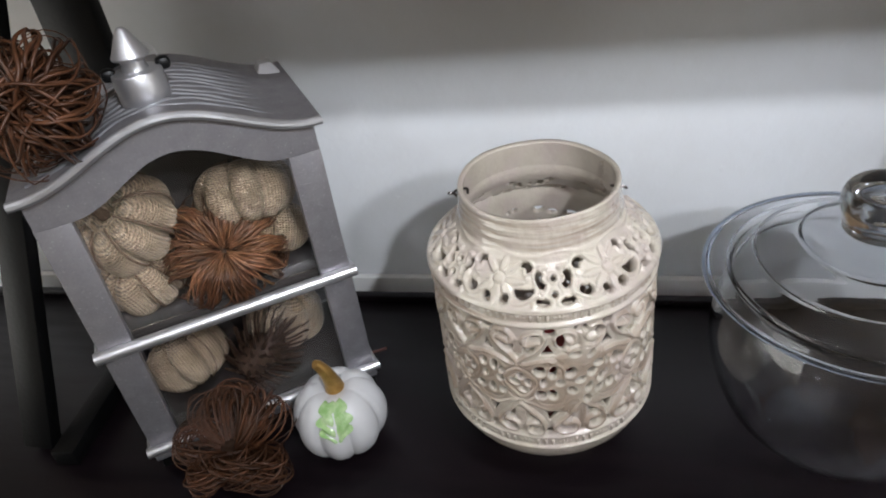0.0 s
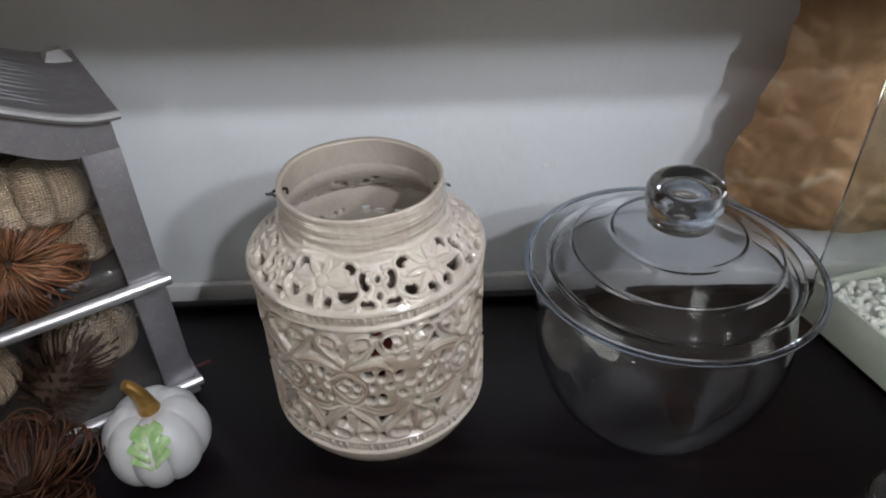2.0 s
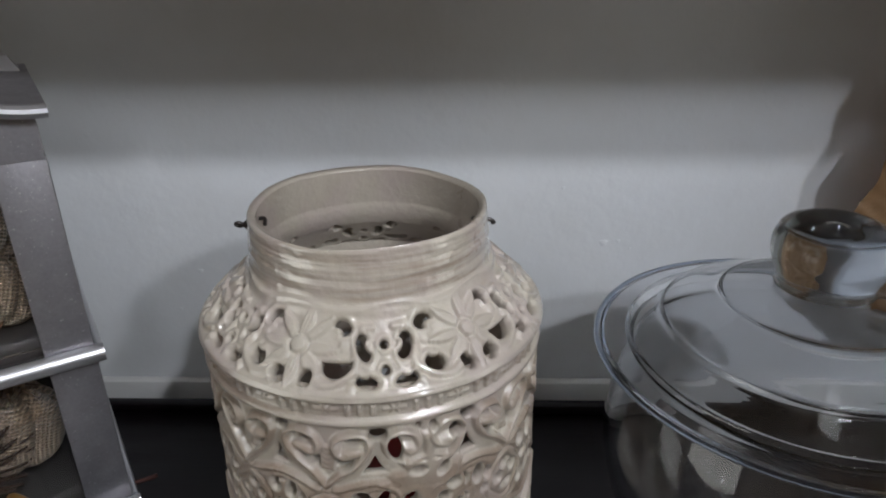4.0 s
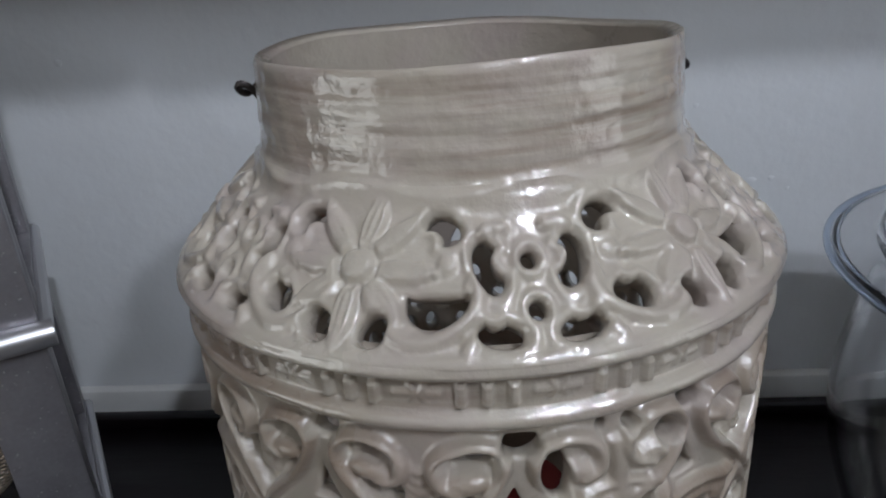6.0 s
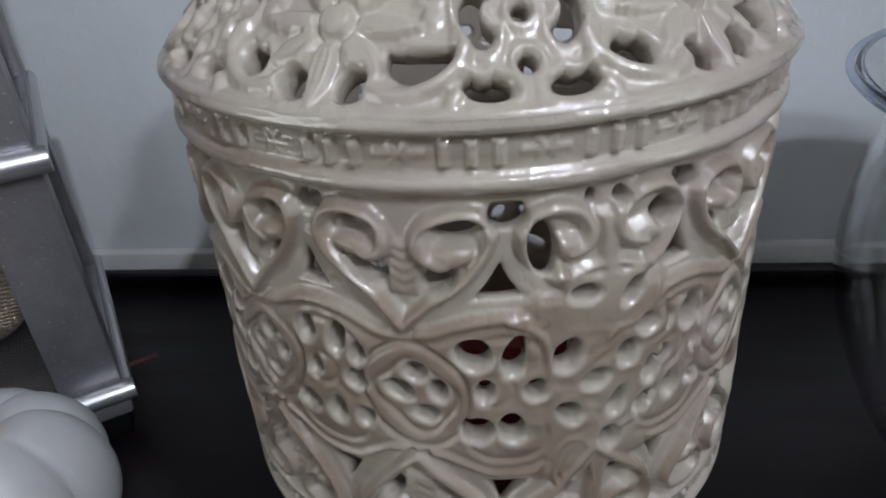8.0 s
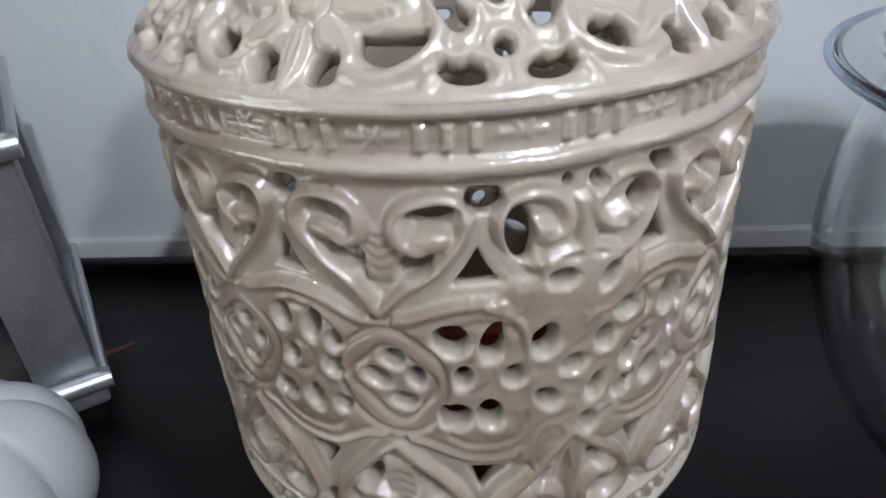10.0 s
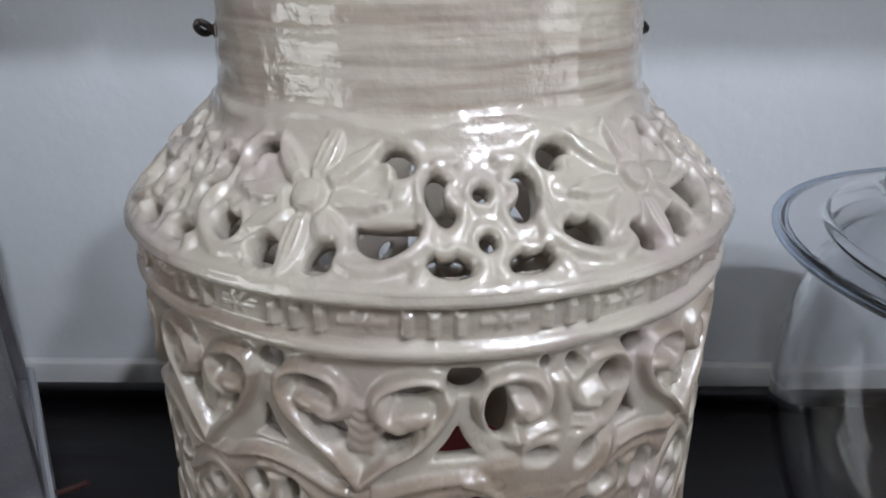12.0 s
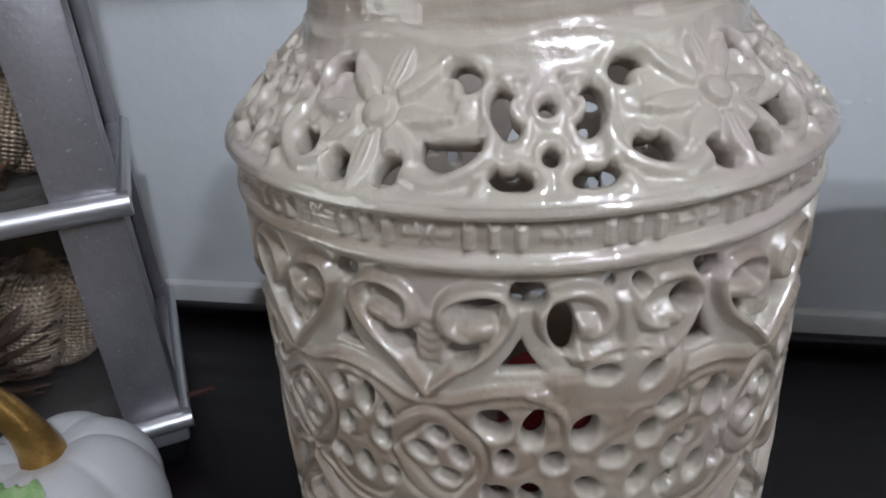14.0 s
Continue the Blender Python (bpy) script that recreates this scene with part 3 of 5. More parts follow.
    for cx, cy, rx, ry, turn in ((0.0118, 0.0508, 0.0052, 0.0022, 4), (0.0092, 0.0372, 0.0040, 0.0025, 42)):
        solid = np.minimum(solid, np.where(body & within & ~(seam & (up > 0)), oval(ax, y, cx, cy, rx * size, ry * size, turn), 0.02))
    # between two hearts stands a web with a three-cornered opening low and a flat one high
    low = np.maximum(0.0312 - y, 0.88 * (np.abs(xg + 0.0008) - 0.0056 * size_g * np.clip((0.0412 - y) / 0.0100, -0.5, 1)))
    flat = np.maximum(oval(xg, y, 0.0, 0.0542, 0.0046 * size_g, 0.0036 * size_g, 0), y - 0.0566)
    gaps = np.where(body & ~within, np.minimum(low, flat), 0.02)
    solid = np.minimum(solid, np.where(seam & (up > -0.019) & (ax < 0.0125), 0.02, gaps))
    cups = np.full(T.shape, 0.02)
    for c, cx, cy, rx, ry, turn in (
            (x, 0.0008, 0.0080, 0.0030, 0.0024, 0), (x, -0.0050, 0.0014, 0.0026, 0.0028, 0), (x, 0.0062, 0.0024, 0.0024, 0.0028, 0), (x, 0.0012, -0.0062, 0.0032, 0.0022, 0),
            (xg, -0.0082, 0.0146, 0.0034, 0.0044, -15), (xg, 0.0028, 0.0140, 0.0036, 0.0058, -15), (xg, 0.0105, 0.0110, 0.0026, 0.0036, 0), (xg, -0.0062, 0.0016, 0.0024, 0.0030, 0),
            (xg, 0.0092, 0.0012, 0.0032, 0.0033, 20), (xg, -0.0085, -0.0118, 0.0040, 0.0040, 15), (xg, 0.0012, -0.0114, 0.0028, 0.0042, 0), (xg, 0.0100, -0.0125, 0.0027, 0.0032, 0)):
        drop = seam & (ax < 0.0200)
        cups = np.minimum(cups, np.where(drop, 0.02, oval(c, up, cx, cy, rx * (size if c is x else size_g), ry * (size if c is x else size_g), turn)))
    for cx, cz, rx, ry, turn in ((-0.0080, 0.0118, 0.0034, 0.0046, 15), (0.0000, 0.0016, 0.0030, 0.0028, 30), (0.0095, 0.0068, 0.0030, 0.0036, -20), (-0.0162, 0.0014, 0.0034, 0.0035, 15),
                                 (0.0174, -0.0020, 0.0026, 0.0034, 0), (-0.0076, -0.0092, 0.0028, 0.0038, 15), (0.0060, -0.0088, 0.0027, 0.0040, -20), (0.0165, -0.0130, 0.0028, 0.0034, -30),
                                 (0.0150, 0.0150, 0.0026, 0.0030, 0), (0.0048, -0.0224, 0.0030, 0.0038, 10)):
        cups = np.minimum(cups, np.where(seam & (ax < 0.0225), oval(x, up, cx, cz, rx, ry, turn), 0.02))
    cups = np.where(body, cups, 0.02)
    # every small opening has a faint collar
    rel = rel + 0.0006 * np.exp(-((cups - 0.0020) / 0.0008) ** 2) * 0.5 * (cups < 0.01)
    solid = np.minimum(solid, cups)
    # along the seam two slanting openings and a smooth stem stand in the fork of the heart
    for cx, cz, rx, ry, turn in ((-0.0064, 0.0292, 0.0036, 0.0022, -8), (0.0088, 0.0272, 0.0026, 0.0038, -28), (-0.0020, 0.0562, 0.0017, 0.0017, 0), (0.0062, 0.0548, 0.0017, 0.0018, 0)):
        solid = np.minimum(solid, np.where(body & seam & (up > 0), oval(x, up, cx, cz, rx, ry, turn), 0.02))
    stem = np.abs(x - 0.0010 - 0.0006 * np.sin(up * 300))
    rel = np.where(seam & (y > 0.020) & (y < 0.052), np.maximum(rel, rope(stem, 0.0036, 0.0034)), rel)
    rel = np.where(seam, np.maximum(rel, rope(np.abs(up - 0.0375 + 0.25 * np.abs(x)), 0.0017, 0.0034) * (ax < 0.013)), rel)
    big = np.where(body & seam & (up > 0), oval(x, up, 0.0168, 0.0472, 0.0036, 0.0028, 10), 0.02)
    solid = np.minimum(solid, big)
    rel = np.where(seam & (up > 0), np.maximum(rel, 0.0048 * np.sqrt(np.clip(1 - (np.hypot(x - 0.0126, up - 0.0440) / 0.0038) ** 2, 0, 1))), rel)
    # the arch runs out into a hook beside the seam, a rosette and slack ribs stand below
    hook = curve([(-0.0250, 0.0255), (-0.0195, 0.0228), (-0.0150, 0.0172), (-0.0130, 0.0105), (-0.0128, 0.0055)])
    slack = curve([(0.0030, 0.0140), (0.0055, 0.0165), (0.0105, 0.0168), (0.0150, 0.0205), (0.0165, 0.0265)])
    trail = curve([(-0.0005, -0.0140), (0.0004, -0.0220), (-0.0004, -0.0300), (0.0006, -0.0400)])
    for line_, half, tall in ((hook, 0.0019, 0.0047), (slack, 0.0016, 0.0044), (trail, 0.0009, 0.0043)):
        rel = np.where(seam & (ax < 0.0255), np.maximum(rel, rope(near_line(x, up, line_), half, tall)), rel)
    rosette = np.hypot((x + 0.0080) / 0.0062, (up + 0.0285) / 0.0092)
    rel = np.where(seam, np.maximum(rel, rope(np.abs(rosette - 1) * 0.0070, 0.0011, 0.0044)), rel)
    rel = np.where(seam & (rosette < 0.85), np.maximum(rel, 0.0034 + 0.0006 * np.sin(rosette * 14)), rel)
    high = np.where(body, rel - 0.0038 - 0.0014 * np.clip(1 - rel / 0.002, 0, 1), high)

    # one larger break in the lattice
    solid = np.minimum(solid, np.where(body, oval((((TH - 6.4 + 180) % 360) - 180) * radians(1) * radius, Z, 0, 0.1865, 0.0036, 0.0075, 8), 0.02))

    # shoulder: six flowers, each pair joined by a pierced scroll
    s = AT - shoulder
    on = (s > 0.0005) & (s < 0.0400)
    f = ((TH + 0.5 * np.sin(3 * a + 1) + 0.35 * np.sin(8 * a) + 24.3 + 30) % 60) - 30
    fa = np.abs(f) * np.pi / 180 * R
    fr = f * np.pi / 180 * R
    ma = (30 - np.abs(f)) * np.pi / 180 * R
    holes = np.full(T.shape, 0.02)
    for c, cx, cy, rx, ry, turn, bx, by, br in (
            (fa, 0.0074, 0.0064, 0.0036, 0.0042, -30, 0, 0, 0), (fr, 0.0216, 0.0150, 0.0080, 0.0072, 0, 0.0210, 0.1150, 0.1000), (-fr, 0.0226, 0.0112, 0.0046, 0.0040, 12, 0.0215, 0.0180, 0.0042),
            (fa, 0.0192, 0.0325, 0.0050, 0.0034, -30, 0.0160, 0.0288, 0.0040), (ma, 0.0106, 0.0226, 0.0038, 0.0068, -10, 0.0052, 0.0236, 0.0046),
            (ma, 0.0104, 0.0058, 0.0056, 0.0030, 8, 0.0110, 0.0122, 0.0046), (ma, 0.0, 0.0238, 0.0020, 0.0021, 0, 0, 0, 0),
            (ma, 0.0, 0.0112, 0.0021, 0.0022, 0, 0, 0, 0)):
        hole = oval(c, s, cx, cy, rx, ry, turn)
        if br:
            hole = np.maximum(hole, br - np.hypot(c - bx, s - by))
        holes = np.minimum(holes, hole)
    solid = np.where(on, np.minimum(solid, holes), solid)
    rp, ang = np.hypot(f * np.pi / 180 * R, (s - 0.0218)), np.arctan2(s - 0.0218, f * np.pi / 180 * R)
    rel = np.zeros(T.shape)
    for k in range(8):
        q0 = radians(45 * k - 3 + 5 * math.sin(k * 2.1))
        p, q = rp * np.cos(ang - q0), rp * np.sin(ang - q0)
        long = 0.0212 + 0.0012 * math.sin(k * 3.3)
        u = np.clip(p / long, 0, 1)
        wide = np.maximum(0.0029 * np.sin(np.pi * u ** 1.15) ** 0.75, 1e-5)
        k2 = np.abs(q) / wide
        blade = np.where((p > 0.002) & (p < long), np.clip((1 - k2) / 0.16, 0, 1), 0)
        cup = 0.0023 + 0.0008 * np.clip(k2, 0, 1) ** 2 + 0.0006 * np.clip(1 - np.abs(q) / 0.0008, 0, 1) - 0.0004 * u
        rel = np.maximum(rel, cup * blade)
    button = np.clip((0.0046 - rp) / 0.0007, 0, 1)
    rel = np.where(rp < 0.0058, np.minimum(rel, 0.0008), rel)
    rel = np.maximum(rel, (0.0030 + 0.0006 * np.clip(1 - (rp / 0.0046) ** 2, 0, 1)) * button)
    bend = [tuple(w)[:2] for w in smooth_line([(0.0050, 0.0150, 0), (0.0095, 0.0085, 0), (0.0150, 0.0046, 0), (0.0215, 0.0040, 0), (0.0280, 0.0072, 0), (0.0320, 0.0125, 0), (0.0310, 0.0180, 0)], 5)]
    rel = np.maximum(rel, ridge(near_line(fa, s, bend), 0.0024, 0.0028))
    lip = np.clip((rp - 0.0165) / 0.003, 0, 1) * (0.0013 + 0.0002 * np.sin(9 * a + 300 * s)) * np.exp(-((holes - 0.0017) / 0.0011) ** 2)
    rel = np.maximum(rel, lip)
    scroll = [tuple(w)[:2] for w in smooth_line([(0.0190, 0.0020, 0), (0.0145, 0.0085, 0), (0.0160, 0.0175, 0), (0.0100, 0.0240, 0), (0.0105, 0.0315, 0), (0.0055, 0.0320, 0)], 5)]
    rel = np.maximum(rel, ridge(near_line(ma, s, scroll), 0.0019, 0.0023))
    rel = np.maximum(rel, ridge(np.hypot(fa - 0.0225, s - 0.0235), 0.0030, 0.0013))
    edge = np.clip(s / 0.003, 0, 1) * np.clip((0.0400 - s) / 0.004, 0, 1)
    high = np.where(on, rel * edge - 0.0019 * edge, high)

    # neck: uneven throwing rings
    ring = 0.5 + 0.5 * np.sin(Z * 1850 + 0.8 * np.sin(3 * a + 1) + 0.5 * np.sin(8 * a))
    neck = np.clip((Z - 0.2565) / 0.002, 0, 1) * np.clip((0.2795 - Z) / 0.002, 0, 1)
    uneven = 0.55 + 0.45 * np.sin(4 * a + 300 * Z) * np.sin(7 * a - 520 * Z + 1)
    high = high + neck * (0.00020 * ring * uneven + 0.00007 * np.sin(Z * 2900 + 3 * np.sin(2 * a)) * (1 - uneven) + 0.00020 * np.sin(Z * 700 + 2 * a))
    skirt = 0.0010 * np.exp(-((Z - 0.2540 - 0.0014 * np.sin(9 * a)) / 0.0013) ** 2)
    high = high + skirt
    high = high + 0.00012 * np.sin(31 * a + 400 * Z) * np.sin(17 * a - 250 * Z)

    # the glaze fills and rounds every hollow
    high = (np.roll(high, 1, 1) + 2 * high + np.roll(high, -1, 1)) / 4
    high[1:-1] = (high[:-2] + 2 * high[1:-1] + high[2:]) / 4
    # band of upright bars under the shoulder ring, and a like one at the foot
    for mid, half in ((0.2135, 0.0050), (0.0715, 0.0050)):
        bx = ((TH + 0.4 * np.sin(3 * a) + 3.2 + 10) % 20) - 10
        off = np.minimum(np.minimum(np.abs(bx), np.abs(bx - 3.7)), np.abs(bx + 3.7)) * radians(1) * radius
        sy = Z - mid
        inside = np.abs(sy) < half
        box_d = np.maximum(off - 0.0016, np.abs(sy) - 0.0036)
        up = 0.0020 * np.clip(-box_d / 0.0006, 0, 1) - 0.0019 * np.exp(-((box_d - 0.0006) / 0.0007) ** 2)
        sx = (10 - np.abs(bx)) * radians(1) * radius
        arms = np.minimum(np.abs(sx - np.abs(sy) * 0.9), np.where(sx < 0.0070, np.abs(sy), 9))
        dash = np.where((sx < 0.0062) & (np.abs(sy) < 0.0022), ridge(arms, 0.0009, 0.0009), 0)
        up = np.maximum(up, dash)
        ends = np.clip((half - np.abs(sy)) / 0.0008, 0, 1)
        high = np.where(inside, up * ends - 0.0005, high)
        for edge, wide, tall in ((mid - half - 0.0022, 0.0024, 0.0024), (mid + half + 0.0014, 0.0016, 0.0012)):
            d = np.abs(Z + woz * 0.3 - edge)
            high = np.where(d < wide, np.maximum(high, ridge(d, wide, tall)), high)

    lines = np.sin(Z * 2100 + 1.1 * np.sin(2 * a + 0.5) + 0.6 * np.sin(5 * a)) * (0.5 + 0.5 * np.sin(4 * a + 700 * Z)) + 0.6 * np.sin(Z * 3300 - 1.5 * np.sin(3 * a))
    high = high + neck * 0.00007 * lines

    # shell: the outer and inner faces meet round every opening
    gr_v, gr_u = np.gradient(solid)
    step_u = np.radians(np.gradient(theta))[None, :] * R
    gu, gv = gr_u / step_u, gr_v / (at[1] - at[0])
    g2 = np.maximum(gu ** 2 + gv ** 2, 0.05)
    open_ = solid < 0
    move = np.where(open_ & (solid > -0.0016), -solid / g2, 0)
    du, dv = move * gu, move * gv
    A = a + du / R
    V = AT + dv
    r0, z0 = np.interp(V, at, pr), np.interp(V, at, pz)
    n0r, n0z = np.interp(V, at, nr), np.interp(V, at, nz)
    f0 = np.clip(solid, 0, None)
    soft = np.sqrt(np.clip(1 - (1 - np.clip(f0 / np.where(on, 0.0012, np.where(cups < solid + 1e-5, 0.0013, np.where(within, 0.0013, 0.0018))), 0, 1)) ** 2, 0, 1))
    thick = 0.0090
    deep = np.where(on, 0.0034, np.where(body & (under_plate | ~within), 0.0040, 0.0058))
    for _ in range(4):
        deep[1:-1] = (deep[:-2] + 2 * deep[1:-1] + deep[2:]) / 4
    out = (high + deep) * soft - deep
    inn = -deep - (thick - deep) * soft
    top = np.clip((Z - 0.250) / 0.010, 0, 1)
    inn = inn * (1 - top) + top * (-0.0044)
    pooled = np.where(body, np.clip(-(out + 0.0013) / 0.0030, 0, 1), np.where(on, 0.80, 0.70))
    pooled = np.where(body, np.maximum(pooled, 0.9 * np.clip(1 - f0 / 0.0020, 0, 1)), pooled)
    pooled = np.stack([pooled, np.full(pooled.shape, 0.55)]).reshape(-1)
    keep = ~open_
    face = keep | np.roll(keep, -1, 1)
    face = face[:-1] | face[1:]
    close = solid > -0.0016
    allin = close & np.roll(close, -1, 1)
    face &= allin[:-1] & allin[1:]
    verts = []
    for off in (out, inn):
        rr, zz = r0 + n0r * off, z0 + n0z * off
        if off is inn:
            rr, zz = np.interp(V, at, sr) + np.interp(V, at, mr) * off, np.interp(V, at, sz) + np.interp(V, at, mz) * off
            zz = np.maximum(zz, 0.004)
            rr = np.maximum(rr, 0.03)
        warp = np.clip((zz - 0.245) / 0.04, 0, 1)
        zz = zz + warp * (0.0007 * np.sin(2 * A + 0.6) + 0.0004 * np.sin(5 * A))
        rr = rr * (1 + warp * 0.006 * np.sin(2 * A + 1.1))
        verts.append(np.stack([rr * np.sin(A), -rr * np.cos(A), zz], -1).reshape(-1, 3))
    count = rows * steps
    verts = np.concatenate(verts)
    i, j = np.nonzero(face)
    k = (j + 1) % steps
    quads = np.stack([i * steps + j, i * steps + k, (i + 1) * steps + k, (i + 1) * steps + j], 1)
    back = quads[:, ::-1] + count
    c = np.arange(steps)
    d = (c + 1) % steps
    last = (rows - 1) * steps
    rim = np.stack([last + c, last + d, count + last + d, count + last + c], 1)
    quads = np.concatenate([quads, back, rim])
    # join the two faces where an opening ends
    same = np.arange(2 * count)
    shut = (open_ & close).reshape(-1)
    idx = np.nonzero(shut)[0]
    same[idx + count] = idx
    quads = same[quads]
    level = pz[np.concatenate([i, i, np.full(steps, rows - 1)])]
    lantern = thing("ceramic_lantern", "cream glazed pierced ceramic lantern with flowers and scrolls, on the sideboard", "lantern", pose(0.001, 0, 0))
    for name, low, top, label in (("body", -1, 0.2219, "pierced round body with hearts and medallions"), ("shoulder", 0.2219, 0.2547, "sloping shoulder pierced round six flowers"),
                                  ("neck", 0.2547, 1, "plain neck with brown throwing lines")):
        own = quads[(level >= low) & (level < top)]
        used = np.unique(own)
        place = np.zeros(2 * count, int)
        place[used] = np.arange(len(used))
        own, points = place[own], verts[used]
        me = bpy.data.meshes.new(name)
        me.vertices.add(len(points))
        me.vertices.foreach_set("co", points.ravel())
        me.loops.add(own.size)
        me.loops.foreach_set("vertex_index", own.ravel())
        me.polygons.add(len(own))
        me.polygons.foreach_set("loop_start", np.arange(len(own)) * 4)
        me.polygons.foreach_set("use_smooth", np.ones(len(own), bool))
        me.update(calc_edges=True)
        me.validate()
        me.attributes.new("pool", "FLOAT", "POINT").data.foreach_set("value", pooled[used].astype(np.float32))
        me.materials.append(VASE_GLAZE)
        piece = tagged(new(name, me), label)
        piece.parent = lantern
    part("floor_plate", turned([(0.0, 0.0045), (0.056, 0.0045), (0.056, 0.0012), (0.0, 0.0012)], 48), GLAZE, lantern)
    for side in (-1, 1):
        turn = pose(0, 0, 0.2705, 0, 0, -5 if side > 0 else 175)
        line = smooth_line([(0.0590, 0.004, 0.001), (0.0600, 0.0, 0.003), (0.0640, 0, 0.003), (0.0690, 0, 0.002), (0.0735, 0.001, -0.001), (0.0755, 0.004, 0.001),
                            (0.0735, 0.0065, 0.003), (0.0705, 0.005, 0.001), (0.0690, 0.002, -0.003)], 5)
        if side > 0:
            line = smooth_line([(0.0590, 0.004, 0.001), (0.0600, 0.0, 0.003), (0.0640, 0, 0.003), (0.0690, 0, 0.002), (0.0712, 0.001, 0.0), (0.0705, 0.003, -0.001)], 5)
        part("wire_hook", tube(line, 0.0012, 8), WIRE, lantern, "bent dark wire hook", m=turn)


ceramic_lantern()
single("candle", turned([(0.0, 0.0048), (0.022, 0.0048), (0.024, 0.007), (0.024, 0.091), (0.022, 0.0945), (0.014, 0.092), (0.0, 0.090)], 48), WAX,
                "dark red pillar candle inside the ceramic lantern", "candle", pose(0.014, 0.005, 0))


# ---------- the silver house lantern ----------
HOUSE = pose(-0.188, 0.046, 0, 0, 0, 28.4)   # its front right foot; x along the front, y into its depth
WIDE, DEEP = 0.248, 0.172


def arch_top(u):
    return 0.3270 + 0.038 * (0.5 + 0.5 * math.cos(2 * math.pi * (u + WIDE / 2) / WIDE))


def arch_in(u):
    k = max(-1.0, min(1.0, (u + WIDE / 2) / 0.093))
    return 0.3000 + 0.035 * (0.5 + 0.5 * math.cos(math.pi * k))


def strip(us, low, top, y0, y1):
    """A plate between two lines over u, from depth y0 to y1."""
    bm = bmesh.new()
    cols = [[bm.verts.new(p) for p in ((u, y0, low(u)), (u, y0, top(u)), (u, y1, top(u)), (u, y1, low(u)))] for u in us]
    for a, b in zip(cols, cols[1:]):
        for k in range(4):
            n = (k + 1) % 4
            bm.faces.new((a[k], a[n], b[n], b[k]))
    bm.faces.new(cols[0][::-1])
    bm.faces.new(cols[-1])
    return bm


